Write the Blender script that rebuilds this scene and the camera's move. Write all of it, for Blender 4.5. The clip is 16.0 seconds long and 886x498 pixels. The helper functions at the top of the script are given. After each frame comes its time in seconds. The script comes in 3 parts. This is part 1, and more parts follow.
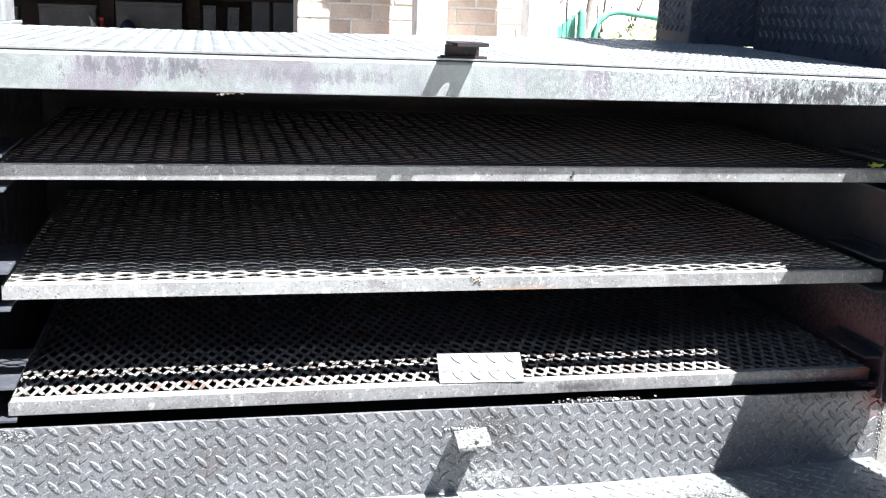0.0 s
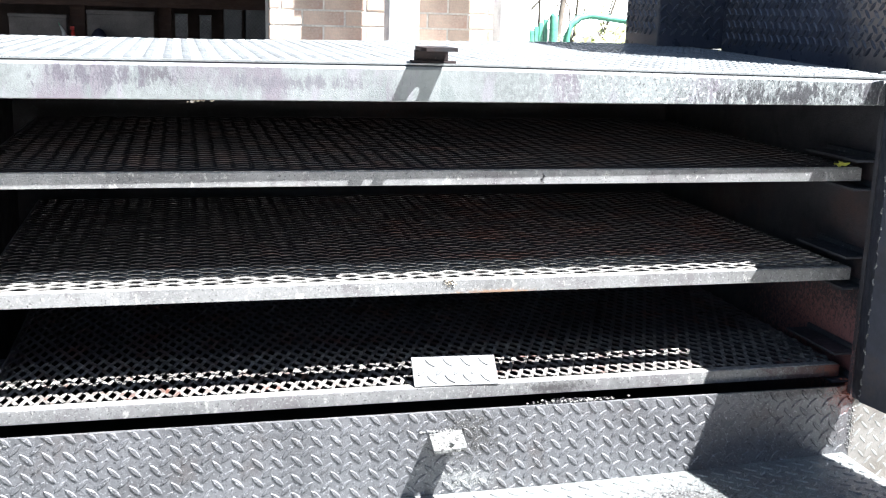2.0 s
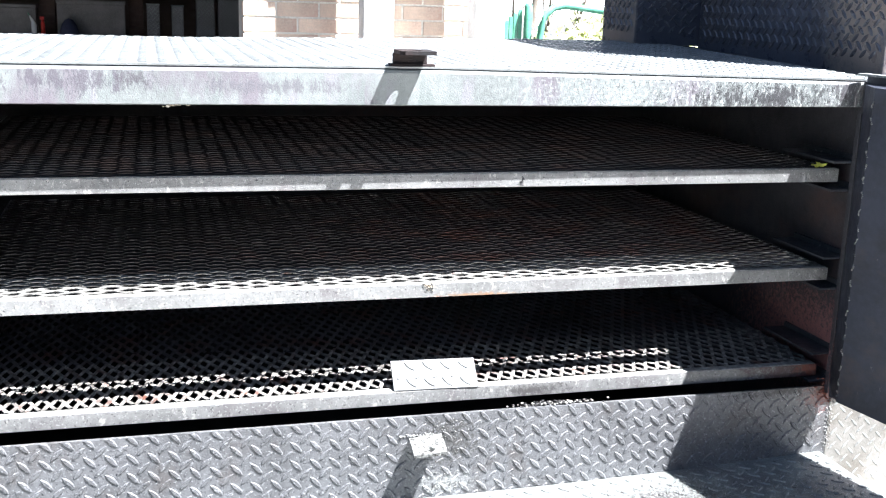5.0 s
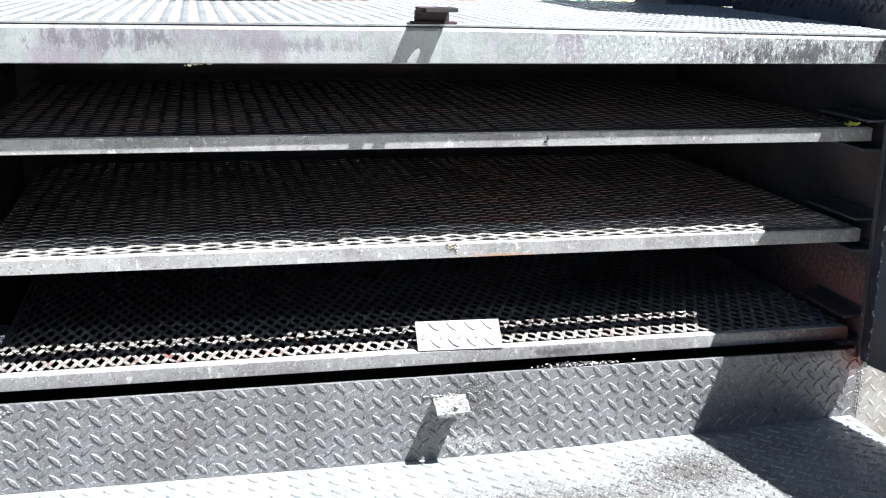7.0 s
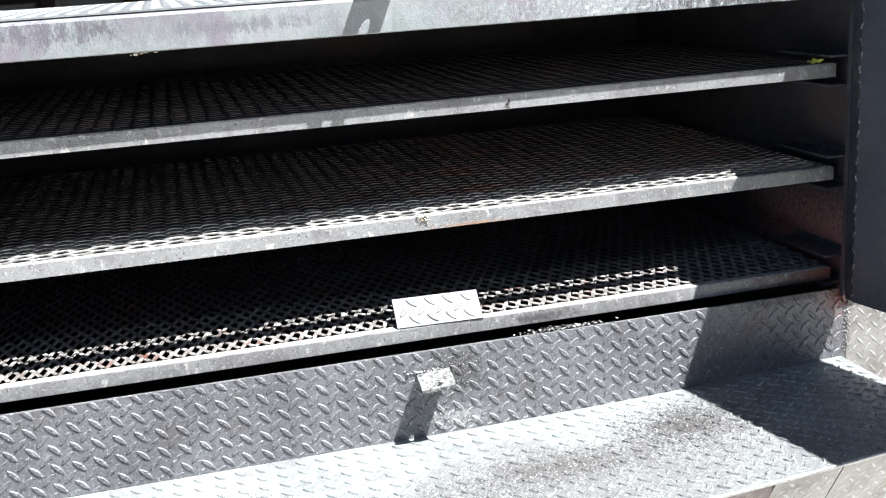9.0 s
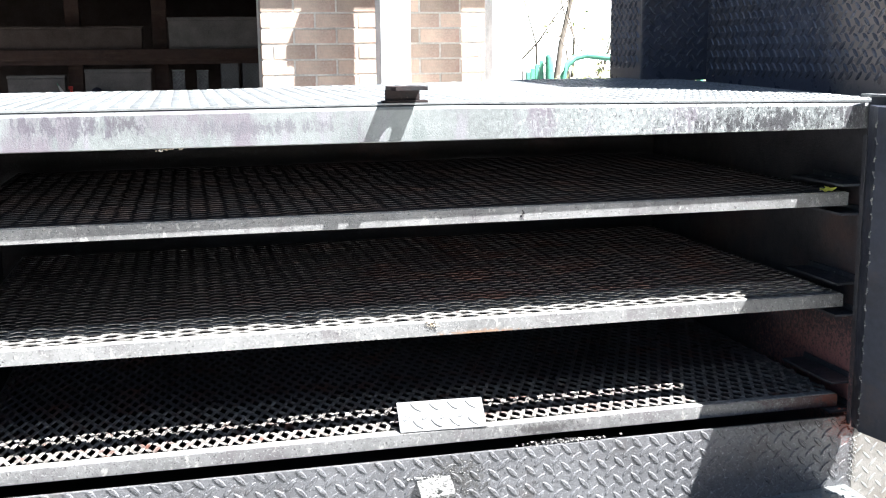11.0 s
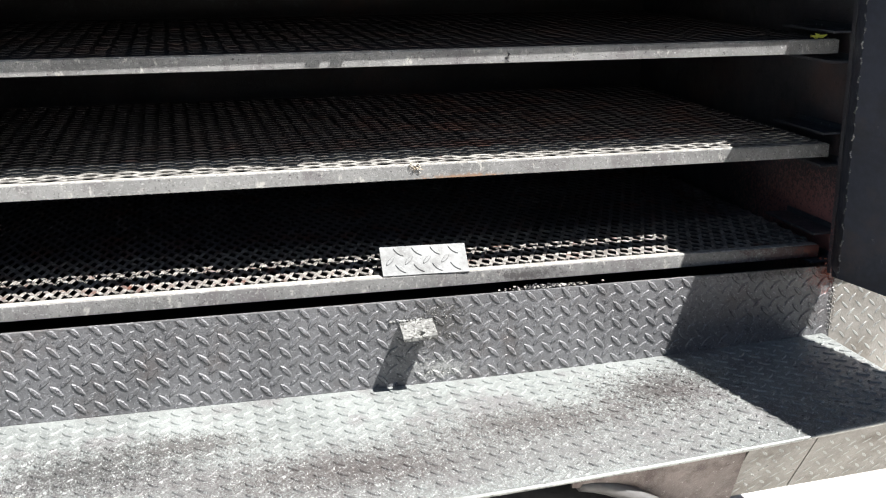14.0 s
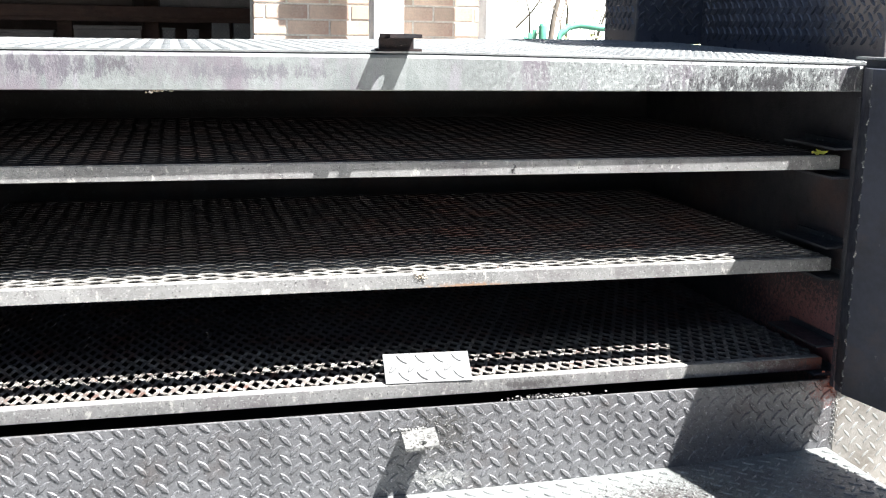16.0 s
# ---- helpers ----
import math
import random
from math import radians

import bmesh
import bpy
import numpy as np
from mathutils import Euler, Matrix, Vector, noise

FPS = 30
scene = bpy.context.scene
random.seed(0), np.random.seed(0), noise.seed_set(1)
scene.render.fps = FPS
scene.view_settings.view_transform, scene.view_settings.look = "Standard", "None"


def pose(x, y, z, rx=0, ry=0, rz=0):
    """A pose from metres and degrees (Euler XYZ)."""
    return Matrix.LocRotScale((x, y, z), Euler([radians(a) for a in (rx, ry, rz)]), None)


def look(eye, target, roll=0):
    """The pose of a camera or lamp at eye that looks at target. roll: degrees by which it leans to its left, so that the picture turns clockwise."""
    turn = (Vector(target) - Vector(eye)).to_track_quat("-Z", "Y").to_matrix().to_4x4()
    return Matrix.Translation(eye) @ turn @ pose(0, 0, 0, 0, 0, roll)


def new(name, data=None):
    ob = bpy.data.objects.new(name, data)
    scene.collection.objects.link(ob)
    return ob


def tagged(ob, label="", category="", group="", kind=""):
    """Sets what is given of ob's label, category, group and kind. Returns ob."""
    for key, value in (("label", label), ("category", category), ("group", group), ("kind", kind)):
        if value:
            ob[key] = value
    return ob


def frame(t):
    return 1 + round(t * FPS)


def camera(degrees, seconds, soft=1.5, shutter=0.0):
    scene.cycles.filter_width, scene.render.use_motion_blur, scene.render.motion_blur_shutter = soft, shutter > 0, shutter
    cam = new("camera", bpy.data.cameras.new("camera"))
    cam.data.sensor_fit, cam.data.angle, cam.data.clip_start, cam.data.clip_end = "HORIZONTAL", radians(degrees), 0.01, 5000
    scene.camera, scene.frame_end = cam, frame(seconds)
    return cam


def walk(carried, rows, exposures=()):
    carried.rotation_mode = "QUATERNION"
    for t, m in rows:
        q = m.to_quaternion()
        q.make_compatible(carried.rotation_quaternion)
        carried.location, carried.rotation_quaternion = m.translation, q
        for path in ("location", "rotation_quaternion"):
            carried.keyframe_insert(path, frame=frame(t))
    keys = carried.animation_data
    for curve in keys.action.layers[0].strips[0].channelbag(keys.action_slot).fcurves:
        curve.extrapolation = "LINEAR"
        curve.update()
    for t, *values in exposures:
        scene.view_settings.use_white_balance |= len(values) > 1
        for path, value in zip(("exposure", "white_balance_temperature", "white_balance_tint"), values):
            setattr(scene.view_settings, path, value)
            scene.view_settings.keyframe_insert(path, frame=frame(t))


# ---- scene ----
cam = camera(45.24, 16.0, soft=1.1)
# seconds, eye, yaw (left), pitch (up), roll
PATH = [
    (0, -0.4830, -1.7371, 1.5810, -12.865, -13.131, 2.308),
    (0.5, -0.4779, -1.7391, 1.5804, -12.941, -13.319, 1.904),
    (1, -0.4768, -1.7416, 1.5791, -13.206, -13.298, 1.793),
    (1.5, -0.4784, -1.7467, 1.5814, -13.556, -13.066, 1.738),
    (2, -0.4772, -1.7485, 1.5806, -14.120, -12.798, 1.742),
    (2.5, -0.4716, -1.7547, 1.5831, -14.730, -12.460, 1.318),
    (3, -0.4699, -1.7588, 1.5838, -15.948, -11.981, 1.441),
    (5.5, -0.4841, -1.7270, 1.6081, -15.281, -13.593, 1.917),
    (6, -0.4620, -1.7537, 1.5736, -14.323, -13.413, 1.220),
    (6.5, -0.4783, -1.7325, 1.5792, -14.971, -14.218, 0.595),
    (7, -0.4494, -1.7379, 1.5825, -13.256, -14.927, 1.252),
    (7.5, -0.4635, -1.7325, 1.5465, -13.604, -14.507, -4.027),
    (8, -0.4146, -1.7290, 1.5339, -13.826, -14.864, -4.348),
    (8.5, -0.4541, -1.7252, 1.5222, -12.617, -14.683, -2.100),
    (9, -0.4177, -1.7265, 1.5255, -13.925, -14.922, -3.725),
    (9.5, -0.4139, -1.7249, 1.5071, -14.612, -14.146, -2.160),
    (10, -0.4158, -1.7233, 1.5460, -14.428, -11.791, -1.329),
    (10.2, -0.4143, -1.7328, 1.5592, -14.128, -10.294, -1.315),
    (12.3, -0.4247, -1.7180, 1.5691, -13.408, -13.000, 0.174),
    (12.5, -0.4167, -1.7128, 1.5456, -13.362, -14.198, -0.334),
    (13, -0.4130, -1.7224, 1.4965, -13.554, -16.173, -0.177),
    (13.5, -0.4121, -1.7363, 1.4815, -13.795, -16.705, -0.325),
    (14, -0.4143, -1.7362, 1.4809, -14.274, -16.213, -0.050),
    (14.5, -0.4141, -1.7305, 1.4859, -14.520, -15.181, 0.382),
    (15, -0.4206, -1.7356, 1.5012, -14.452, -13.665, 0.630),
    (15.5, -0.4167, -1.7347, 1.5254, -14.350, -12.424, 0.822),
    (16, -0.4217, -1.7305, 1.5327, -14.245, -11.911, 1.013),
]
walk(cam, [(t, pose(x, y, z, 0, 0, yaw) @ pose(0, 0, 0, 90 + pitch, 0, 0) @ pose(0, 0, 0, 0, 0, roll)) for t, x, y, z, yaw, pitch, roll in PATH],
     exposures=[(0.0, 2.36, 6100, 10), (3.0, 2.32, 6100, 10), (5.3, 2.44, 6050, 10), (6.0, 2.30, 6130, 10), (8.0, 2.02, 6130, 10), (9.5, 1.98, 6130, 10), (10.2, 2.36, 6150, 10), (12.3, 2.24, 6250, 10), (12.6, 2.10, 6250, 10), (13.5, 1.56, 6500, 10), (14.5, 1.55, 6450, 10), (15.3, 1.98, 6400, 10), (16.0, 2.10, 6400, 10)])

# ---- world and sun ----
SUN = Vector((1.16, -1.0, 2.7)).normalized()
world = bpy.data.worlds.new("sky")
scene.world = world
world.use_nodes = True
wt = world.node_tree
sky = wt.nodes.new("ShaderNodeTexSky")
sky.sky_type = "NISHITA"
sky.sun_disc = False
sky.sun_elevation = math.asin(SUN.z)
sky.sun_rotation = math.atan2(SUN.x, SUN.y)
wt.nodes["Background"].inputs[1].default_value = 0.024
wt.links.new(sky.outputs[0], wt.nodes["Background"].inputs[0])
sun = new("sun", bpy.data.lights.new("sun", "SUN"))
sun.data.energy = 5.0
sun.data.angle = radians(0.5)
sun.data.color = (1.0, 0.985, 0.97)
sun.matrix_world = look(SUN * 20, (0, 0, 0))


# ---- materials ----
def material(name, base, rough=0.6, metal=0.0, spots=(), bump=0.0, bump_scale=300.0, rough_var=0.15, island=0.0, coat=0.0, blotches=(), sparkle=(), grit=1.7, grit_scale=100.0, grit_detail=9.0, grit_stretch=(1, 1, 1), tone=1.0):
    """spots: (colour, noise scale, threshold, softness, stretch xyz) laid over the base one after another. tone scales all the colours."""
    base = tuple(c * tone for c in base)
    toned = lambda rows: [(tuple(c * tone for c in row[0]), *row[1:]) for row in rows]
    spots, blotches, sparkle = toned(spots), toned(blotches), toned(sparkle)
    m = bpy.data.materials.new(name)
    m.use_nodes = True
    nt = m.node_tree
    bsdf = nt.nodes["Principled BSDF"]
    tex = nt.nodes.new("ShaderNodeTexCoord")

    def noise_tex(scale, detail=6.0, stretch=(1, 1, 1), shift=0.0, coarse=0.6):
        mp = nt.nodes.new("ShaderNodeMapping")
        mp.inputs["Scale"].default_value = stretch
        mp.inputs["Location"].default_value = (shift, shift * 0.7, shift * 1.3)
        nt.links.new(tex.outputs["Object"], mp.inputs[0])
        n = nt.nodes.new("ShaderNodeTexNoise")
        n.inputs["Scale"].default_value = scale
        n.inputs["Detail"].default_value = detail
        n.inputs["Roughness"].default_value = coarse
        nt.links.new(mp.outputs[0], n.inputs["Vector"])
        return n.outputs[0]

    def ramp(value, low, high, a=0.0, b=1.0):
        r = nt.nodes.new("ShaderNodeMapRange")
        r.inputs[1].default_value, r.inputs[2].default_value = low, high
        r.inputs[3].default_value, r.inputs[4].default_value = a, b
        nt.links.new(value, r.inputs[0])
        return r.outputs[0]

    def mix(fac, a, b):
        x = nt.nodes.new("ShaderNodeMix")
        x.data_type = "RGBA"
        nt.links.new(fac, x.inputs[0])
        for socket, value in ((x.inputs[6], a), (x.inputs[7], b)):
            if isinstance(value, tuple):
                socket.default_value = (*value, 1)
            else:
                nt.links.new(value, socket)
        return x.outputs[2]

    grain = noise_tex(90.0, 8.0)
    blot = noise_tex(7.0, 5.0, shift=3.1)
    dark = tuple(c * 0.72 for c in base)
    light = tuple(min(1.0, c * 1.25) for c in base)
    colour = mix(ramp(blot, 0.3, 0.7), dark, light)
    colour = mix(ramp(grain, 0.42, 0.72, 0.0, 0.5), colour, tuple(min(1.0, c * 1.5) for c in base))
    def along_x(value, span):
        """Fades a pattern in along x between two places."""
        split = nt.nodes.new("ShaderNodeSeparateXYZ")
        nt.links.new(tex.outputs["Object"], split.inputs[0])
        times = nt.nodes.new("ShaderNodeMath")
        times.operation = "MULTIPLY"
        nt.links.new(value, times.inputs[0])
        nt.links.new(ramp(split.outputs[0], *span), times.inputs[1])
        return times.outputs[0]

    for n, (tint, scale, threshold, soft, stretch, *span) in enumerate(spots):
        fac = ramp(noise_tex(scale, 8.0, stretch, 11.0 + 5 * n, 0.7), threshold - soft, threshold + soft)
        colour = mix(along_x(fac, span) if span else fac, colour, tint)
    for n, (tint, centre, size) in enumerate(blotches):
        mp = nt.nodes.new("ShaderNodeMapping")
        mp.vector_type = "TEXTURE"
        mp.inputs["Location"].default_value = centre
        mp.inputs["Scale"].default_value = size
        nt.links.new(tex.outputs["Object"], mp.inputs[0])
        ln = nt.nodes.new("ShaderNodeVectorMath")
        ln.operation = "LENGTH"
        nt.links.new(mp.outputs[0], ln.inputs[0])
        add = nt.nodes.new("ShaderNodeMath")
        add.operation = "ADD"
        nt.links.new(ln.outputs["Value"], add.inputs[0])
        rough_edge = ramp(noise_tex(grit_scale, grit_detail, grit_stretch, 2.3 + n, 0.9), 0.25, 0.75, -grit, grit)
        nt.links.new(rough_edge, add.inputs[1])
        colour = mix(ramp(add.outputs[0], 0.45, 0.9, 0.85, 0.0), colour, tint)
    for n, (tint, scale, threshold, soft, stretch) in enumerate(sparkle):
        colour = mix(ramp(noise_tex(scale, 2.0, stretch, 31.0 + 5 * n, 0.6), threshold - soft, threshold + soft), colour, tint)
    if island:
        geo = nt.nodes.new("ShaderNodeObjectInfo")
        hs = nt.nodes.new("ShaderNodeHueSaturation")
        nt.links.new(ramp(geo.outputs["Random"], 0, 1, 1 - island, 1 + island), hs.inputs["Value"])
        nt.links.new(colour, hs.inputs["Color"])
        colour = hs.outputs[0]
    nt.links.new(colour, bsdf.inputs["Base Color"])
    nt.links.new(ramp(noise_tex(25.0, 6.0, shift=7.7), 0.3, 0.7, max(0.05, rough - rough_var), min(1, rough + rough_var)), bsdf.inputs["Roughness"])
    bsdf.inputs["Metallic"].default_value = metal
    bsdf.inputs["Coat Weight"].default_value = coat
    bsdf.inputs["Coat Roughness"].default_value = 0.35
    if bump:
        b = nt.nodes.new("ShaderNodeBump")
        b.inputs["Strength"].default_value = min(1.0, bump)
        b.inputs["Distance"].default_value = 0.002
        nt.links.new(noise_tex(bump_scale, 4.0, shift=1.9), b.inputs["Height"])
        nt.links.new(b.outputs[0], bsdf.inputs["Normal"])
    return m


S1 = (1, 1, 1)
RUST, SOOT, ASH = (0.16, 0.06, 0.03), (0.012, 0.012, 0.013), (0.45, 0.44, 0.42)
PLATE = material("graphite_painted_tread_plate", (0.2, 0.2, 0.206), 0.4, 0.3, [((0.17, 0.158, 0.155), 9.0, 0.6, 0.06, S1), ((0.5, 0.5, 0.51), 190.0, 0.595, 0.02, S1), ((0.06, 0.06, 0.065), 180.0, 0.595, 0.02, S1), ((0.2, 0.11, 0.09), 14.0, 0.79, 0.04, S1)], 0.9, 300, blotches=[((0.04, 0.036, 0.036), (0.70, 0.0, 0.864), (0.12, 0.1, 0.012)), ((0.26, 0.1, 0.08), (0.80, 0.0, 0.858), (0.04, 0.1, 0.04)), ((0.45, 0.46, 0.48), (-1.0, 0.0, 0.76), (0.14, 0.1, 0.06)), ((0.1, 0.095, 0.09), (0.02, 0.0, 0.82), (0.06, 0.1, 0.05)), ((0.5, 0.5, 0.48), (0.02, 0.0, 0.735), (0.05, 0.1, 0.02))], grit=2.6, tone=0.76)
LEDGE = material("weathered_bare_tread_plate", (0.325, 0.345, 0.33), 0.4, 0.3, [((0.27, 0.265, 0.26), 8.0, 0.56, 0.05, S1), ((0.47, 0.49, 0.475), 330.0, 0.61, 0.04, S1), ((0.15, 0.145, 0.14), 300.0, 0.625, 0.04, S1)], 0.9, 280, blotches=[((0.2, 0.195, 0.19), (-0.1, -0.31, 0.72), (0.95, 0.13, 0.3)), ((0.05, 0.036, 0.034), (0.39, -0.14, 0.72), (0.13, 0.1, 0.3)), ((0.1, 0.085, 0.08), (0.14, -0.2, 0.72), (0.2, 0.07, 0.3)), ((0.06, 0.054, 0.053), (-0.58, -0.2, 0.72), (0.18, 0.09, 0.3)), ((0.1, 0.085, 0.08), (-0.19, -0.29, 0.72), (0.22, 0.07, 0.3)), ((0.11, 0.1, 0.095), (-0.43, -0.15, 0.72), (0.12, 0.05, 0.3))], sparkle=[((0.62, 0.64, 0.62), 260.0, 0.635, 0.04, (1.4, 0.8, 1))], grit=1.4, grit_scale=180.0, grit_detail=3.0, grit_stretch=(1.4, 0.8, 1), tone=0.76)
LEDGE_LUG = material("pale_glint_lug_steel", (0.46, 0.47, 0.45), 0.35, 0.4, [((0.2, 0.19, 0.18), 120.0, 0.6, 0.04, S1)], 0.3, 300, tone=0.7)
SKIRT = material("dusty_tread_plate", (0.4, 0.38, 0.345), 0.5, 0.2, [((0.22, 0.19, 0.155), 9.0, 0.6, 0.1, S1), ((0.45, 0.42, 0.38), 150.0, 0.63, 0.04, S1)], 0.4, 300, tone=0.6)
INNER_SKIRT = material("reddish_brown_tread_plate", (0.26, 0.215, 0.195), 0.5, 0.2, [((0.12, 0.085, 0.075), 14.0, 0.56, 0.08, S1), ((0.5, 0.45, 0.42), 130.0, 0.63, 0.03, S1)], 0.6, 260, tone=0.7)
TOWER = material("dark_blue_painted_tread_plate", (0.06, 0.066, 0.09), 0.34, 0.15, [((0.1, 0.085, 0.075), 4.0, 0.6, 0.1, S1), ((0.035, 0.035, 0.045), 40.0, 0.62, 0.06, S1)], 0.2, 200, blotches=[((0.24, 0.2, 0.175), (0.932, 0.2, 1.66), (0.1, 0.16, 0.4)), ((0.2, 0.175, 0.16), (0.746, 1.0, 1.6), (0.012, 0.3, 0.6))], grit=0.5, grit_scale=12.0, tone=1.15)
GLINT_LUG = material("bright_glint_lug_steel", (0.16, 0.166, 0.19), 0.25, 0.5, [((0.13, 0.13, 0.15), 60.0, 0.58, 0.06, S1)], 0.3, 200, tone=1.0)
PEEL = (0.0, 0.4)
FASCIA = material("flaking_grey_painted_steel", (0.29, 0.31, 0.3), 0.5, 0.15, [((0.25, 0.225, 0.25), 7.0, 0.57, 0.05, (1.2, 1, 0.5)), ((0.25, 0.28, 0.268), 14.0, 0.6, 0.05, (1, 1, 0.3)), ((0.34, 0.335, 0.35), 22.0, 0.6, 0.04, (1, 1, 0.3)), ((0.14, 0.13, 0.14), 40.0, 0.66, 0.03, (1, 1, 0.25)), ((0.5, 0.51, 0.5), 70.0, 0.68, 0.03, (1, 1, 0.35)), ((0.62, 0.64, 0.62), 150.0, 0.545, 0.03, (1, 1, 0.7), *PEEL), ((0.07, 0.07, 0.07), 140.0, 0.585, 0.02, (1, 1, 0.6), *PEEL), ((0.08, 0.08, 0.08), 230.0, 0.58, 0.02, S1, *PEEL)], 0.4, 380, blotches=[((0.045, 0.04, 0.045), (0.60, 0.0, 1.440), (0.14, 0.2, 0.024)), ((0.15, 0.135, 0.16), (-0.60, 0.0, 1.462), (0.09, 0.2, 0.02)), ((0.13, 0.12, 0.135), (-0.51, 0.0, 1.465), (0.035, 0.2, 0.014)), ((0.13, 0.12, 0.13), (0.785, 0.0, 1.455), (0.03, 0.2, 0.03)), ((0.2, 0.19, 0.21), (-0.3, 0.0, 1.455), (0.12, 0.2, 0.012))], grit=2.4, grit_scale=70.0, grit_stretch=(1, 1, 0.4), tone=0.68)
ROOF = material("sunlit_bare_roof_plate", (0.37, 0.385, 0.38), 0.4, 0.25, [((0.3, 0.305, 0.305), 12.0, 0.62, 0.1, S1), ((0.2, 0.2, 0.2), 150.0, 0.66, 0.03, S1)], 0.3, 300, tone=0.6)
BAR = material("greasy_steel_angle", (0.31, 0.308, 0.298), 0.5, 0.1, [((0.25, 0.235, 0.235), 18.0, 0.585, 0.06, (1, 1, 0.6)), ((0.65, 0.63, 0.58), 70.0, 0.62, 0.03, (1, 1, 0.6)), ((0.07, 0.065, 0.065), 110.0, 0.65, 0.02, S1), (RUST, 12.0, 0.73, 0.03, S1), ((0.8, 0.8, 0.78), 160.0, 0.66, 0.02, S1), ((0.62, 0.62, 0.6), 250.0, 0.6, 0.02, S1), ((0.09, 0.085, 0.085), 240.0, 0.61, 0.02, S1)], 0.4, 350, blotches=[((0.11, 0.055, 0.055), (0.77, 0.05, 0.888), (0.13, 0.1, 0.05)), ((0.3, 0.1, 0.07), (0.81, 0.05, 0.89), (0.045, 0.1, 0.04)), ((0.42, 0.25, 0.15), (0.08, 0.05, 1.077), (0.08, 0.1, 0.006)), ((0.1, 0.09, 0.09), (0.2, 0.05, 0.885), (0.08, 0.1, 0.014))], tone=0.64)
LIT_MESH = material("ash_flecked_sunlit_mesh", (0.24, 0.225, 0.21), 0.5, 0.1, [((0.6, 0.58, 0.53), 60.0, 0.5, 0.06, S1), ((0.2, 0.09, 0.06), 30.0, 0.66, 0.04, S1), ((0.05, 0.045, 0.05), 9.0, 0.64, 0.06, S1)], 0.6, 300, tone=0.5)
SHADED_MESH = material("sooty_shaded_mesh", (0.05, 0.045, 0.046), 0.55, 0.15, [((0.028, 0.025, 0.026), 4.0, 0.55, 0.12, S1), ((0.26, 0.22, 0.18), 90.0, 0.69, 0.03, S1), ((0.1, 0.045, 0.033), 9.0, 0.57, 0.08, S1), ((0.022, 0.02, 0.02), 3.0, 0.36, 0.16, S1, 0.15, -0.5)], 0.6, 300)
SHADED_MESH_LOW = material("dull_shaded_mesh", (0.15, 0.14, 0.145), 0.38, 0.3, [((0.06, 0.052, 0.052), 4.0, 0.56, 0.12, S1), ((0.4, 0.36, 0.32), 90.0, 0.68, 0.03, S1), ((0.17, 0.07, 0.05), 10.0, 0.58, 0.07, S1)], 0.6, 300)
NEAR_BLACK = material("near_black_steel", (0.011, 0.0105, 0.012), 0.95, 0.0, [((0.035, 0.02, 0.017), 8.0, 0.55, 0.1, S1), ((0.3, 0.24, 0.22), 150.0, 0.7, 0.02, S1)], 0.6, 300)
RUSTED = material("flaking_red_rust", (0.24, 0.075, 0.05), 0.8, 0.0, [((0.1, 0.04, 0.03), 60.0, 0.55, 0.06, S1), ((0.45, 0.3, 0.26), 120.0, 0.66, 0.03, S1)], 0.8, 200)
CRUST = material("ash_crusted_edge", (0.45, 0.43, 0.39), 0.7, 0.0, [((0.75, 0.73, 0.68), 90.0, 0.55, 0.04, S1), ((0.1, 0.09, 0.085), 110.0, 0.64, 0.03, S1)], 1.0, 200, tone=0.6)
LIT_MESH_LOW = material("ashy_sunlit_mesh", (0.27, 0.25, 0.23), 0.48, 0.15, [((0.72, 0.69, 0.63), 55.0, 0.53, 0.05, S1), ((0.24, 0.11, 0.08), 18.0, 0.605, 0.05, S1), ((0.05, 0.045, 0.045), 30.0, 0.66, 0.03, S1)], 0.8, 300, tone=0.62)
INNER = material("soot_black_steel_shaded_left", (0.034, 0.032, 0.033), 0.6, 0.1, [((0.075, 0.045, 0.04), 5.0, 0.6, 0.1, S1), ((0.016, 0.015, 0.016), 2.0, 0.36, 0.16, S1, 0.0, -0.7), ((0.05, 0.05, 0.055), 60.0, 0.62, 0.06, S1)], 0.4, 200, blotches=[((0.2, 0.085, 0.075), (0.846, 0.06, 0.94), (0.05, 0.3, 0.12))])
RUSTY_WALL = material("rust_stained_smoked_steel", (0.05, 0.05, 0.058), 0.5, 0.1, [((0.1, 0.065, 0.06), 5.0, 0.62, 0.1, S1), ((0.03, 0.028, 0.03), 30.0, 0.62, 0.06, S1)], 0.5, 200, blotches=[((0.36, 0.17, 0.16), (0.846, 0.08, 0.92), (0.05, 0.35, 0.12))], tone=0.9)
RAIL = material("steel_rail", (0.1, 0.106, 0.12), 0.42, 0.3, [(ASH, 70.0, 0.64, 0.04, S1)], 0.3, 250, tone=0.75)
DOOR = material("smoked_blue_grey_sheet", (0.048, 0.054, 0.074), 0.5, 0.2, [((0.04, 0.04, 0.045), 4.0, 0.58, 0.1, (1, 1, 2)), ((0.1, 0.08, 0.075), 3.0, 0.6, 0.08, (1, 1, 1.5)), ((0.16, 0.16, 0.17), 45.0, 0.7, 0.03, S1)], 0.25, 150, tone=0.8)
PALE = material("pale_bare_plate", (0.27, 0.275, 0.27), 0.68, 0.0, [((0.19, 0.19, 0.185), 22.0, 0.57, 0.08, S1), ((0.38, 0.38, 0.37), 90.0, 0.62, 0.04, S1), ((0.1, 0.1, 0.1), 120.0, 0.67, 0.03, S1)], 0.4, 300, tone=0.68)
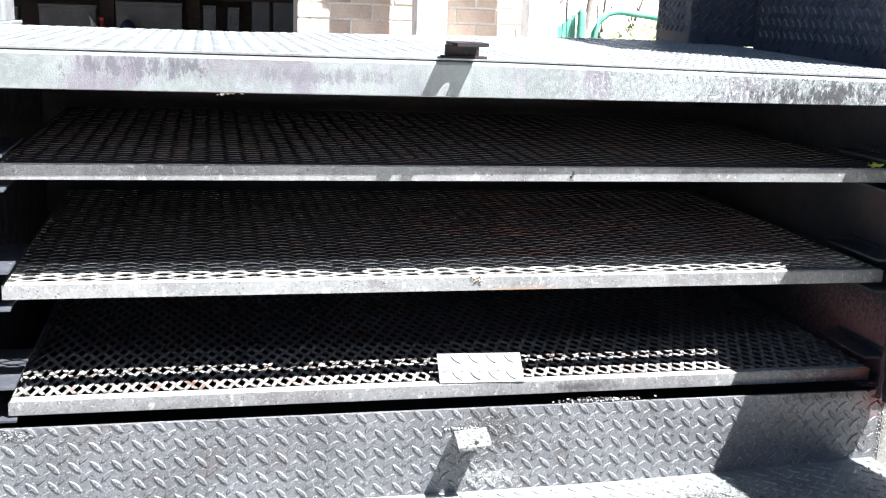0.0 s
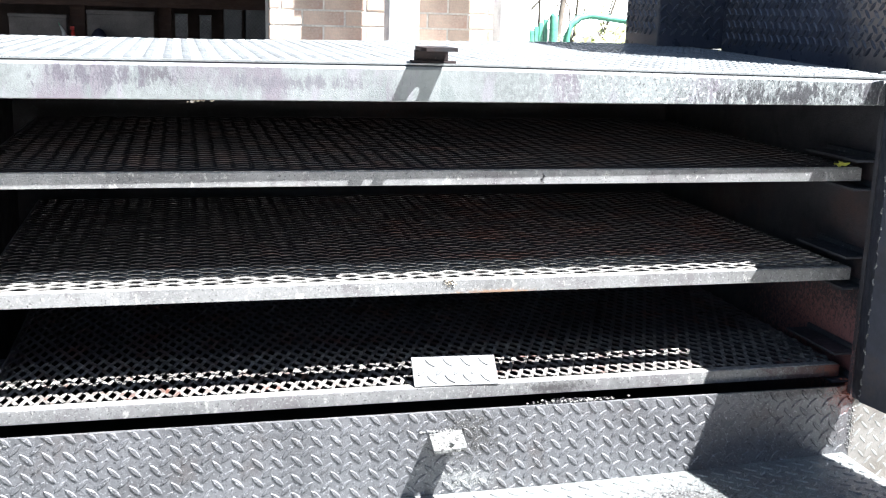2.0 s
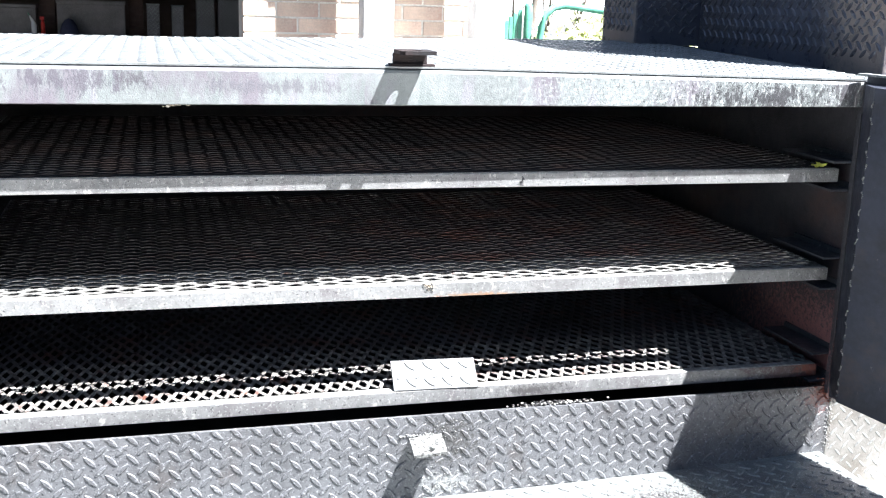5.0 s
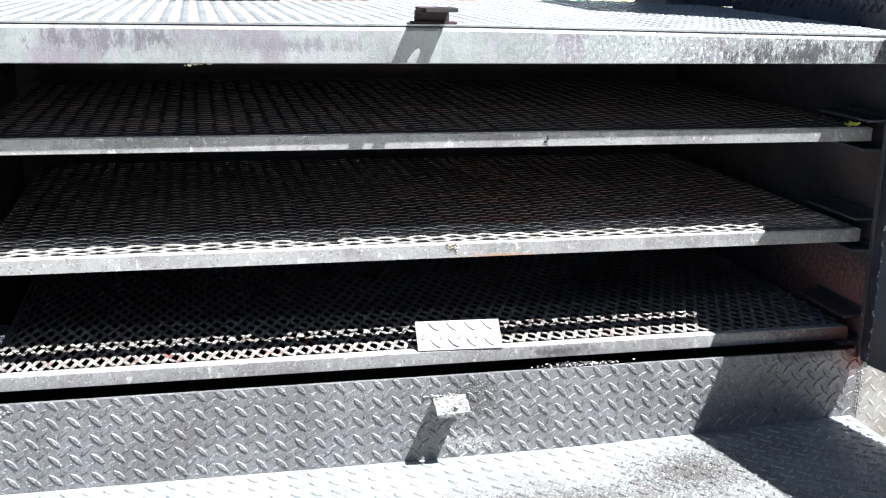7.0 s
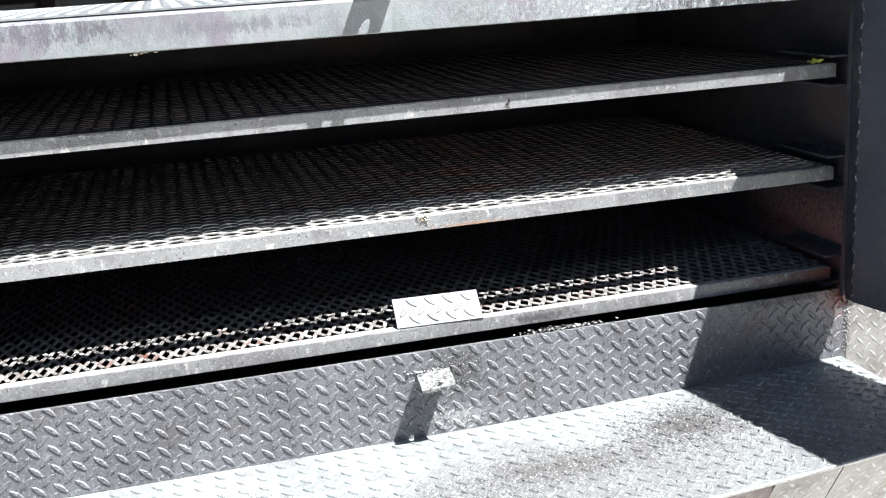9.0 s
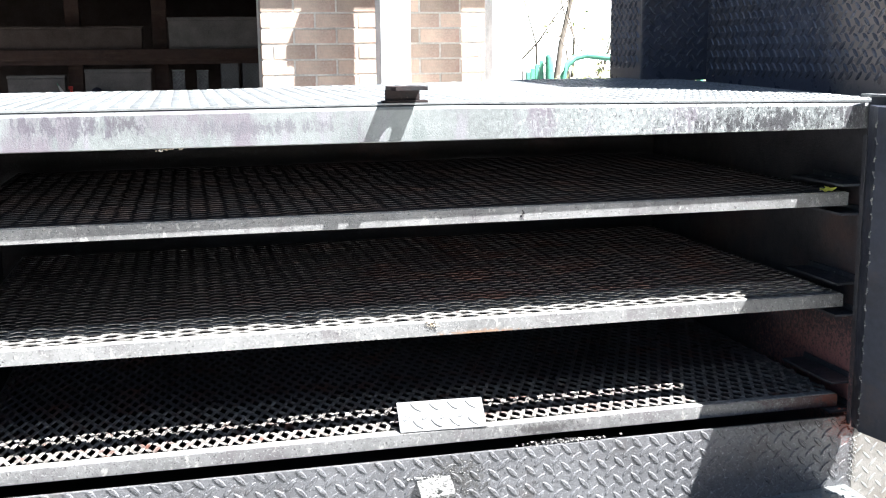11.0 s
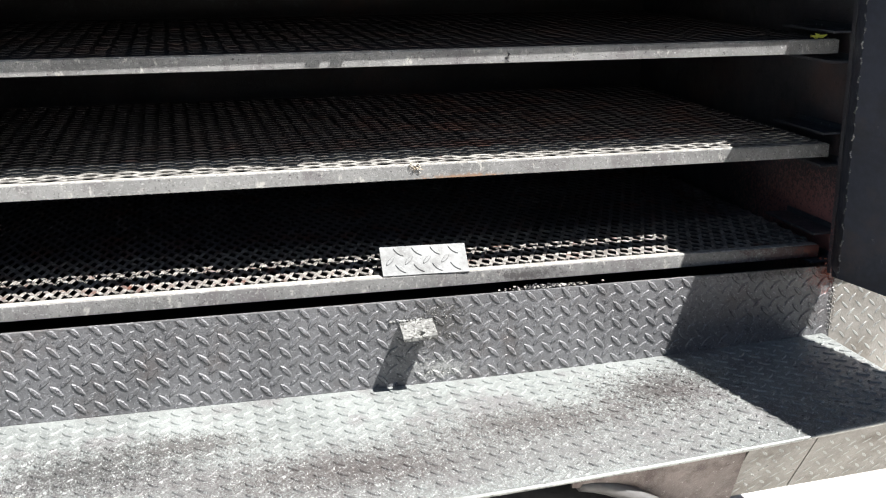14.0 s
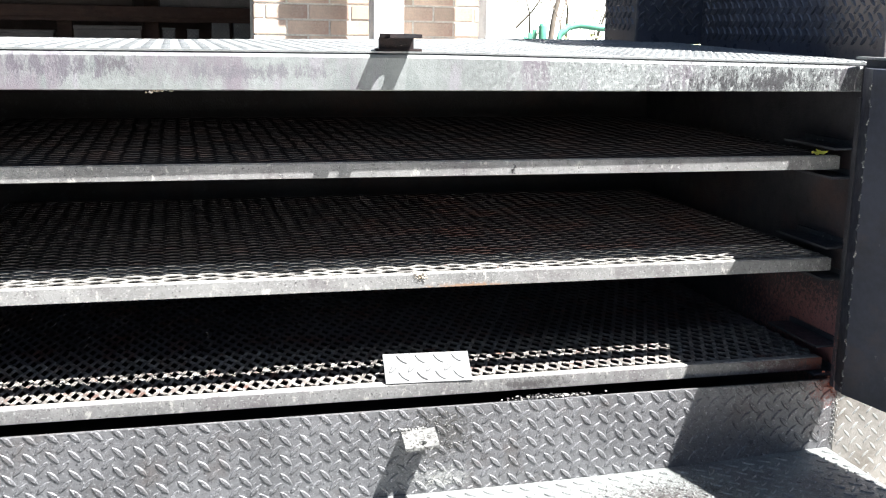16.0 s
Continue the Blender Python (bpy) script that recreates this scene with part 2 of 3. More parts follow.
WELD = material("scaly_weld_steel", (0.3, 0.3, 0.285), 0.5, 0.3, [((0.62, 0.62, 0.58), 150.0, 0.55, 0.03, S1), ((0.06, 0.055, 0.05), 160.0, 0.56, 0.02, S1)], 1.0, 220, tone=0.68)
CONCRETE = material("sunlit_concrete", (0.52, 0.5, 0.46), 0.9, 0.0, [((0.4, 0.38, 0.35), 1.3, 0.6, 0.1, S1), ((0.3, 0.28, 0.26), 40.0, 0.68, 0.05, S1)], 0.5, 120, tone=0.9)
DARK_GROUND = material("dark_ground", (0.06, 0.058, 0.055), 0.9, 0.0, [((0.1, 0.098, 0.09), 1.3, 0.6, 0.1, S1), ((0.14, 0.135, 0.13), 60.0, 0.64, 0.05, S1)], 0.8, 120)
BRICK = material("buff_brick", (0.76, 0.6, 0.48), 0.85, 0.0, [((0.64, 0.42, 0.34), 2.6, 0.55, 0.12, S1), ((0.8, 0.68, 0.56), 60.0, 0.6, 0.08, S1), ((0.4, 0.28, 0.2), 50.0, 0.66, 0.05, S1)], 0.6, 150, island=0.28, tone=0.8)
MORTAR = material("grey_mortar", (0.7, 0.66, 0.6), 0.95, 0.0, [], 0.6, 200)
WHITE = material("white_painted_timber", (0.8, 0.8, 0.78), 0.6, 0.0, [], 0.2, 90)
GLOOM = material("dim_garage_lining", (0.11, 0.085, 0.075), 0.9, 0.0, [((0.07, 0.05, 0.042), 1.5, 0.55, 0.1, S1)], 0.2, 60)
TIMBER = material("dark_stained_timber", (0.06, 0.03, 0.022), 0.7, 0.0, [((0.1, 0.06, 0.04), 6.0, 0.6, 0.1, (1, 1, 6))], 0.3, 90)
BOARD = material("grey_storage_board", (0.2, 0.185, 0.18), 0.8, 0.0, [((0.15, 0.145, 0.135), 3.0, 0.6, 0.1, S1)], 0.1, 80)
GREEN = material("green_enamel", (0.16, 0.5, 0.33), 0.35, 0.0, [((0.3, 0.6, 0.48), 9.0, 0.62, 0.1, S1)], 0.1, 90, tone=0.8)
RUBBER = material("black_tyre_rubber", (0.025, 0.025, 0.025), 0.8, 0.0, [((0.06, 0.055, 0.05), 12.0, 0.6, 0.1, S1)], 0.5, 200)
GALV = material("grey_galvanised_liner", (0.17, 0.165, 0.16), 0.5, 0.3, [((0.09, 0.08, 0.075), 14.0, 0.58, 0.1, S1)], 0.3, 120, tone=0.7)
LEAF = material("sunlit_leaf", (0.5, 0.55, 0.24), 0.7, 0.0, [((0.65, 0.62, 0.35), 3.0, 0.55, 0.1, S1)], 0.0, tone=0.8)
BARK = material("grey_brown_bark", (0.2, 0.17, 0.135), 0.9, 0.0, [((0.09, 0.075, 0.06), 12.0, 0.6, 0.1, (1, 1, 0.3))], 0.6, 60)
YELLOW = material("yellow_leaf", (0.95, 0.84, 0.12), 0.5, 0.0, [((0.7, 0.55, 0.05), 90.0, 0.6, 0.05, S1)], 0.1, 90)
RED = material("red_plastic", (0.6, 0.03, 0.02), 0.4)
GREASE = material("burnt_grease_crust", (0.5, 0.42, 0.31), 0.6, 0.0, [((0.75, 0.72, 0.66), 130.0, 0.57, 0.04, S1), ((0.12, 0.07, 0.04), 90.0, 0.62, 0.04, S1), (SOOT, 120.0, 0.65, 0.03, S1)], 1.0, 200, tone=0.7)
NAVY = material("navy_cloth", (0.03, 0.035, 0.07), 0.9)


# ---- mesh helpers ----
def thing(name, label, category, group="", kind="", at=(0, 0, 0)):
    ob = new(name)
    ob.location = at
    return tagged(ob, label, category, group, kind)


def mesh_part(name, verts, faces, mat, parent=None, label="", smooth=False):
    me = bpy.data.meshes.new(name)
    me.from_pydata([tuple(map(float, v)) for v in verts], [], [tuple(map(int, f)) for f in faces])
    me.materials.append(mat)
    if smooth:
        for p in me.polygons:
            p.use_smooth = True
    me.update()
    ob = new(name, me)
    if parent is not None:
        ob.parent = parent
    return tagged(ob, label)


def part(name, bm, mat, parent=None, label="", smooth=False):
    me = bpy.data.meshes.new(name)
    bmesh.ops.recalc_face_normals(bm, faces=bm.faces)
    bm.to_mesh(me)
    bm.free()
    me.materials.append(mat)
    if smooth:
        for p in me.polygons:
            p.use_smooth = True
    ob = new(name, me)
    if parent is not None:
        ob.parent = parent
    return tagged(ob, label)


def block_bm(x0, x1, y0, y1, z0, z1, bevel=0.0015, bm=None):
    own = bmesh.new()
    bmesh.ops.create_cube(own, size=1.0, matrix=Matrix.Translation(((x0 + x1) / 2, (y0 + y1) / 2, (z0 + z1) / 2)) @ Matrix.Diagonal((x1 - x0, y1 - y0, z1 - z0, 1)))
    if bevel:
        bmesh.ops.bevel(own, geom=own.edges[:], offset=bevel, segments=2, affect="EDGES", profile=0.6)
    if bm is None:
        return own
    me = bpy.data.meshes.new("tmp")
    own.to_mesh(me)
    own.free()
    bm.from_mesh(me)
    bpy.data.meshes.remove(me)
    return bm


def block(name, x0, x1, y0, y1, z0, z1, mat, parent=None, label="", bevel=0.0015):
    return part(name, block_bm(x0, x1, y0, y1, z0, z1, bevel), mat, parent, label)


def tube(name, points, radius, mat, parent=None, label="", sides=10):
    """A round bar along a line of points."""
    verts, faces = [], []
    pts = [Vector(p) for p in points]
    for i, p in enumerate(pts):
        way = (pts[min(i + 1, len(pts) - 1)] - pts[max(i - 1, 0)]).normalized()
        side = way.orthogonal().normalized() if abs(way.z) > 0.95 else way.cross(Vector((0, 0, 1))).normalized()
        up = side.cross(way)
        r = radius[i] if isinstance(radius, (list, tuple)) else radius
        for k in range(sides):
            a = 2 * math.pi * k / sides
            verts.append(p + r * (math.cos(a) * side + math.sin(a) * up))
        if i:
            for k in range(sides):
                a, b = (i - 1) * sides + k, (i - 1) * sides + (k + 1) % sides
                faces.append((a, b, b + sides, a + sides))
    faces.append(tuple(range(sides))[::-1])
    faces.append(tuple(range(len(verts) - sides, len(verts))))
    return mesh_part(name, verts, faces, mat, parent, label, smooth=True)


def lug_template(length, width, height, n=12):
    """One raised lug of tread plate: a lens with sloping flanks, along local x."""
    outline = []
    for k in range(n):
        a = 2 * math.pi * k / n
        x = math.cos(a)
        outline.append((x * length / 2, math.sin(a) * width / 2 * (1 - 0.35 * x * x)))
    verts = [(x, y, 0.0) for x, y in outline] + [(x * 0.88, y * 0.58, height) for x, y in outline]
    faces = [(k, (k + 1) % n, n + (k + 1) % n, n + k) for k in range(n)] + [tuple(range(n, 2 * n))]
    return np.array(verts), faces


def lug_field(name, mat, origin, u, v, width, height, parent, pitch=0.031, length=0.0265, fat=0.0088, rise=0.0027, inside=None, wear=0.15, seed=1):
    """Lugs in two crossed directions all over a rectangle that starts at origin and runs along u and v."""
    rng = np.random.default_rng(seed)
    u, v = Vector(u).normalized(), Vector(v).normalized()
    w = u.cross(v)
    base = np.array([list(u), list(v), list(w)])
    tv, tf = lug_template(length, fat, rise)
    verts, faces = [], []
    rows, cols = int(height / pitch) + 2, int(width / pitch) + 2
    for j in range(2 * rows):
        for i in range(cols):
            odd = j % 2
            a, b = (i + 0.5 * odd) * pitch, 0.5 * j * pitch
            if not (length * 0.4 < a < width - length * 0.4 and length * 0.4 < b < height - length * 0.4):
                continue
            if inside and not inside(a, b):
                continue
            turn = radians(45 if odd else -45) + rng.normal(0, 0.03)
            c, s = math.cos(turn), math.sin(turn)
            p = tv.copy()
            p[:, 2] *= 1 - wear * rng.random()
            xy = p[:, :2] @ np.array([[c, s], [-s, c]]) + (a, b)
            p[:, :2] = xy
            n0 = len(verts) * len(tv)
            verts.append(p @ base + np.array(origin))
            faces += [tuple(k + n0 for k in f) for f in tf]
    ob = mesh_part(name, np.concatenate(verts), faces, mat, parent)
    for poly in ob.data.polygons:
        poly.use_smooth = False
    return tagged(ob, kind="stuff")


def expanded(name, mat, x0, x1, y0, y1, z, long_x, parent, lwd=0.055, swd=0.0255, strand=0.0064, thick=0.0034, bond=0.0045, tilt=0.5, lift=0.0012, seed=1):
    """A sheet of raised expanded metal: wavy strands along the long way that touch their neighbours at the bonds."""
    rng = np.random.default_rng(seed)
    span_l, span_s = (x1 - x0, y1 - y0) if long_x else (y1 - y0, x1 - x0)
    nl, ns = round(span_l / (lwd / 2)), round(span_s / (swd / 2))
    sl, ss = span_l / nl, span_s / ns
    c, t = math.cos(tilt), math.sin(tilt)
    corners = [(c * strand / 2 * a - t * thick / 2 * b, t * strand / 2 * a + c * thick / 2 * b) for a, b in ((1, 1), (1, -1), (-1, -1), (-1, 1))]
    verts, faces = [], []
    for chain in range(ns):
        first = len(verts)
        jig = rng.normal(0, 0.0006, nl + 1)
        for i in range(nl + 1):
            up = (i + chain) % 2
            short = (chain + up) * ss + (-0.28 if up else 0.28) * strand
            high = (lift if up else -lift) + 0.5 * jig[i]
            for off in (-bond, bond):
                along = min(span_l, max(0.0, i * sl + off))
                for a, b in corners:
                    q = (x0 + along, y0 + short + a, z + high + b) if long_x else (x0 + short + a, y0 + along, z + high + b)
                    verts.append(q)
        rings = (len(verts) - first) // 4
        for r in range(rings - 1):
            for k in range(4):
                p, q = first + 4 * r + k, first + 4 * r + (k + 1) % 4
                faces.append((p, q, q + 4, p + 4) if long_x else (q, p, p + 4, q + 4))
    return mesh_part(name, verts, faces, mat, parent)


# ---- ground and house ----
bm = bmesh.new()
bmesh.ops.create_grid(bm, x_segments=24, y_segments=24, size=400)
tagged(part("ground", bm, DARK_GROUND), "unseen yard ground under the trailer, made dark to limit bounce light", "ground", kind="structure")
tagged(block("pavement", 0.5, 6.0, -6.9, 3.4, -0.1, 0.02, CONCRETE, bevel=0.004), "pale concrete slab glaring in the sun beside the trailer", "pavement", kind="structure")
tagged(block("pavement", -6.0, 0.488, -6.9, -0.6, -0.1, 0.02, CONCRETE, bevel=0.004), "unseen pale concrete slab added before the trailer to bounce sunlight", "pavement", kind="structure")

WALL_Y = 4.0
BW, BH, JOINT = 0.216, 0.071, 0.010


def brick_pier(name, x0, x1, label):
    pier = tagged(block(name, x0 + 0.006, x1 - 0.006, WALL_Y + 0.004, WALL_Y + 0.35, 0, 2.62, MORTAR, bevel=0), label, "wall", kind="structure")
    return pier


def fill_bricks(pier, x0, x1, z0, z1, phase):
    data = {}
    rng = random.Random(5)
    z, course = z0, 0
    while z + BH < z1:
        x = phase - (0.5 * (BW + JOINT) if course % 2 else 0)
        while x < x1:
            a, b = max(x, x0), min(x + BW, x1)
            if b - a > 0.03 and b > x0:
                key = round(b - a, 3)
                if key not in data:
                    tb = block_bm(0, b - a, 0, 0.1, 0, BH, 0.003)
                    me = bpy.data.meshes.new("brick")
                    tb.to_mesh(me)
                    tb.free()
                    me.materials.append(BRICK)
                    data[key] = me
                ob = new("brick", data[key])
                ob.parent = pier
                ob.location = (a, WALL_Y + rng.uniform(-0.002, 0.002), z)
            x += BW + JOINT
        z += BH + JOINT
        course += 1


pier_1 = brick_pier("wall_garage_pier", -0.005, 0.755, "buff brick garage pier in full sun")
pier_2 = brick_pier("wall_house_pier", 0.755, 1.275, "buff brick wall beside a white post")

for x0, x1 in ((0.565, 0.7205), (1.152, 1.314)):
    post = thing("white_post", "square white painted veranda post before the brick wall", "post", "veranda posts")
    block("shaft", x0, x1, 3.65, 3.80, 0.12, 2.5, WHITE, post, bevel=0.006)
    block("foot", x0 - 0.02, x1 + 0.02, 3.63, 3.82, 0.0, 0.12, WHITE, post, bevel=0.006)
    block("cap", x0 - 0.02, x1 + 0.02, 3.63, 3.82, 2.5, 2.6, WHITE, post, bevel=0.006)

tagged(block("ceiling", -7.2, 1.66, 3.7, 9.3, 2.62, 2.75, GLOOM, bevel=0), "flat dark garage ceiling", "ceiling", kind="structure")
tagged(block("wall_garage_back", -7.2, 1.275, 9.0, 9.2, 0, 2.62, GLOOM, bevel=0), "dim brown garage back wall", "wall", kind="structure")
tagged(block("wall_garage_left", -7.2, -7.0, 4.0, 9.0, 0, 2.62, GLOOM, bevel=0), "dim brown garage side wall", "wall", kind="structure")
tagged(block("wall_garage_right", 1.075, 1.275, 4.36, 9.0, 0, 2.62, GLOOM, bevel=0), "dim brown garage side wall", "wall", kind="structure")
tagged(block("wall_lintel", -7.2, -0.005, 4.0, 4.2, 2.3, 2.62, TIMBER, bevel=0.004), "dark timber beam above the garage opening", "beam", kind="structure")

# glowing white sheet far beyond the yard, in place of the bright sky
GLOW_SHEET = bpy.data.materials.new("glowing_backdrop")
GLOW_SHEET.use_nodes = True
GLOW_SHEET.node_tree.nodes["Principled BSDF"].inputs["Emission Color"].default_value = (1.0, 1.0, 0.97, 1)
GLOW_SHEET.node_tree.nodes["Principled BSDF"].inputs["Emission Strength"].default_value = 0.9
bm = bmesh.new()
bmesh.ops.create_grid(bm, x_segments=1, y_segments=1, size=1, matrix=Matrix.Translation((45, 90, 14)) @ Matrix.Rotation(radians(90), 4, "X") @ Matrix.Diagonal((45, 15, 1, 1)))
tagged(part("backdrop", bm, GLOW_SHEET), "glowing white sheet in place of the bright sky beyond the yard", "backdrop", kind="structure")

# unseen plain dark wall, added behind the camera to cut low sky light
tagged(block("wall_yard", -14, 14, -7.2, -7.0, 0, 2.0, TIMBER, bevel=0), "unseen dark wall added to cut low sky light", "fence", kind="structure")

# storage in the garage
GY = 7.0
GX, GZ = 0.049, -0.047
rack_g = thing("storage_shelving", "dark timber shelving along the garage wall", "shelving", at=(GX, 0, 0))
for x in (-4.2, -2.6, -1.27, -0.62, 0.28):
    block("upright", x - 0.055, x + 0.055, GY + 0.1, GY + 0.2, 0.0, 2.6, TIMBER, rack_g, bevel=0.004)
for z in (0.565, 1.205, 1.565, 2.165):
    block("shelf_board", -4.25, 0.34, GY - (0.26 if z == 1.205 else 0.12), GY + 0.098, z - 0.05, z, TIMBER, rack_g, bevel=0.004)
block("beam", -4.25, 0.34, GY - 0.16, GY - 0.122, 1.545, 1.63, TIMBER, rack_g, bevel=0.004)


def carton(x0, x1, z0, z1, y0, depth, mat, label, name="storage_box", category="box", group=""):
    ob = thing(name, label, category, group, at=((x0 + x1) / 2 + GX, y0, z0 + GZ))
    w, h = (x1 - x0) / 2, z1 - z0
    block("body", -w, w, 0, depth, 0, h * 0.9, mat, ob, bevel=0.006)
    block("lid", -w - 0.006, w + 0.006, -0.006, depth + 0.006, h * 0.9, h, mat, ob, bevel=0.006)
    return ob


carton(-1.19, -0.70, 1.24, 1.53, GY - 0.06, 0.15, BOARD, "long grey storage box on the garage shelf")
carton(-1.75, -1.34, 1.24, 1.49, GY - 0.06, 0.15, BOARD, "wide grey storage box on the garage shelf")
carton(-2.5, -1.9, 1.24, 1.46, GY - 0.06, 0.15, BOARD, "broad grey storage box on the garage shelf")
carton(-0.55, 0.2, 1.665, 1.92, GY - 0.10, 0.18, BOARD, "pale grey storage box above the beam")
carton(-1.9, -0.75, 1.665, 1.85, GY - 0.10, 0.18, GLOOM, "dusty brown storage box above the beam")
for x0, x1, top in ((-0.538, -0.444, 1.514), (-0.351, -0.265, 1.508), (-0.165, -0.03, 1.575), (0.0, 0.19, 1.565)):
    ob = thing("tread_plate_case", "tall silver tread plate case on the garage shelf", "case", "silver cases", at=((x0 + x1) / 2 + GX, GY - 0.1, 1.24 + GZ))
    w = (x1 - x0) / 2
    case = block("body", -w, w, 0, 0.18, 0, top - 1.24, PLATE, ob, bevel=0.003)
    block("lid_edge", -w - 0.004, w + 0.004, -0.004, 0.184, top - 1.244, top - 1.236, FASCIA, ob, bevel=0.002)
    lug_field("tread_pattern", FASCIA, (-w, 0, 0.02), (1, 0, 0), (0, 0, 1), 2 * w, top - 1.27, case, seed=21)
bottle = thing("paint_bottle", "slim white bottle with a pointed spout", "bottle", at=(-1.305, GY - 0.09, 1.24 + GZ))
tube("body", [(0, 0, 0), (0, 0, 0.1), (-0.01, 0, 0.13), (-0.03, 0, 0.17)], [0.02, 0.02, 0.012, 0.005], WHITE, bottle)
tube("spout", [(-0.03, 0, 0.168), (-0.04, 0, 0.19)], [0.005, 0.002], GREEN, bottle)
clamp = thing("red_clamp", "small red plastic spray bottle on the shelf", "bottle", at=(-1.243, GY - 0.09, 1.24 + GZ))
tube("body", [(0, 0, 0), (0, 0, 0.11), (0, 0, 0.14)], [0.016, 0.015, 0.008], RED, clamp)
block("nozzle", -0.02, 0.012, -0.008, 0.008, 0.14, 0.165, RED, clamp, bevel=0.003)
bm = bmesh.new()
bmesh.ops.create_uvsphere(bm, u_segments=16, v_segments=8, radius=0.075)
for v in bm.verts:
    v.co.z = max(0.0, v.co.z) * 2.1
    if v.co.x > 0.02 and v.co.z < 0.02:
        v.co.x *= 1.6
tagged(part("cloth_bag", bm, NAVY, smooth=True), "crumpled navy cloth bag slumped on the garage shelf", "bag").location = (-1.10 + GX, GY - 0.165, 1.24 + GZ)

# green tube frame, trees and shrubs beyond the house corner
frame_g = thing("green_tube_frame", "green enamel tubular play frame standing in the yard", "frame", at=(0.046, 0, 0))
tube("arch", [(2.70, 7.0, 0.0), (2.70, 7.0, 1.25), (2.712, 7.0, 1.37), (2.75, 7.0, 1.47), (2.82, 7.0, 1.53), (2.92, 7.0, 1.55), (3.3, 7.0, 1.51), (3.9, 7.0, 1.47), (4.0, 7.0, 1.35), (4.03, 7.0, 0.0)], 0.03, GREEN, frame_g)
tube("post", [(2.625, 7.1, 0.0), (2.625, 7.1, 1.53), (2.625, 7.1, 1.56)], [0.037, 0.037, 0.025], GREEN, frame_g)
for k in range(4):
    block("slat", 2.43 + 0.04 * k, 2.465 + 0.04 * k, 7.14, 7.16, 0.05, 1.41 + 0.033 * k, GREEN, frame_g, bevel=0.004)
block("foot_rail", 2.4, 4.1, 7.02, 7.15, 0.0, 0.05, GREEN, frame_g, bevel=0.005)


def tree(x, y, height, spread, leaves, seed, label, leaf_size=0.05, low=0.4):
    rng = random.Random(seed)
    ob = thing("tree", label, "tree", "yard trees", at=(x + 0.007 * y, y, 0))
    verts, faces, tips = [], [], []

    def limb(p, way, length, r, depth):
        pts, rad = [p], [r]
        for k in range(4):
            way = (way + Vector((rng.gauss(0, 0.12), rng.gauss(0, 0.12), rng.gauss(0.03, 0.06)))).normalized()
            pts.append(pts[-1] + way * length / 4)
            rad.append(r * (1 - 0.16 * (k + 1)))
        n0, sides = len(verts), 6
        for q, rr in zip(pts, rad):
            side = way.orthogonal().normalized()
            up = way.cross(side)
            for k in range(sides):
                a = 2 * math.pi * k / sides
                verts.append(q + rr * (math.cos(a) * side + math.sin(a) * up))
        for i in range(4):
            for k in range(sides):
                a, b = n0 + i * sides + k, n0 + i * sides + (k + 1) % sides
                faces.append((a, b, b + sides, a + sides))
        tips.extend(pts[2:])
        if depth:
            for k in range(3 if depth > 1 else 4):
                a = rng.uniform(0, 6.28)
                out = (way + spread * Vector((math.cos(a), math.sin(a), rng.uniform(-0.1, 0.5)))).normalized()
                limb(pts[rng.choice((2, 3, 4))], out, length * rng.uniform(0.5, 0.75), rad[-1] * 0.8, depth - 1)

    limb(Vector((0, 0, 0)), Vector((0, 0, 1)), height * 0.5, height * 0.010, 3)
    mesh_part("trunk", verts, faces, BARK, ob, smooth=True)
    lv, lf = [], []
    for k in range(leaves):
        p = rng.choice(tips) + Vector((rng.gauss(0, 0.2), rng.gauss(0, 0.2), rng.gauss(0, 0.16)))
        if p.z < low:
            continue
        u = Vector((rng.gauss(0, 1), rng.gauss(0, 1), rng.gauss(0, 0.6))).normalized()
        v = u.orthogonal().normalized()
        r = leaf_size * rng.uniform(0.6, 1.4)
        n0 = len(lv)
        lv += [p - u * r, p + v * r * 0.45, p + u * r, p - v * r * 0.45]
        lf.append((n0, n0 + 1, n0 + 2, n0 + 3))
    if lf:
        tagged(mesh_part("crown", lv, lf, LEAF, ob), kind="stuff")
    return ob


for n, (x, y, h, sp, lv, low) in enumerate(((3.75, 9.4, 1.25, 1.5, 5000, 0.1), (4.5, 10.2, 1.3, 1.5, 6000, 0.1), (5.4, 11.5, 1.4, 1.5, 6000, 0.1))):
    tree(x, y, h, sp, lv, 30 + n, "bushy yellow-green shrub in full sun", 0.06, low)
for n, (x, y, h) in enumerate(((4.3, 13.0, 6.0), (5.8, 16.0, 7.0), (6.4, 14.0, 6.0), (4.0, 17.0, 7.5))):
    tree(x, y, h, 0.8, 260, 50 + n, "thin nearly bare tree with pale branches", 0.06, 2.2)

for n, (x, y, h) in enumerate(((3.68, 11.0, 3.4), (3.83, 11.4, 3.0), (3.98, 10.8, 3.6), (4.42, 11.2, 3.2), (4.62, 11.6, 3.6), (4.9, 11.1, 3.0))):
    tree(x, y, h, 0.55, 40, 70 + n, "slender bare sapling with tangled twigs", 0.05, 1.2)

# ---- the smoker ----
FASCIA_Z, SIDE_L, SIDE_R = 1.425, -0.866, 0.840
smoker = thing("smoker_trailer", "large steel barbecue smoker trailer with an open front", "smoker")
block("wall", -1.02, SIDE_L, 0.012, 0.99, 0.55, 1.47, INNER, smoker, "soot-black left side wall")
side = block("wall", SIDE_R, 0.93, 0.002, 0.99, 0.55, 1.468, RUSTY_WALL, smoker, "smoked right side wall with rust stains")
for vert in side.data.vertices:
    if vert.co.y > 0.5 and vert.co.z > 1.4:
        vert.co.z += 0.026
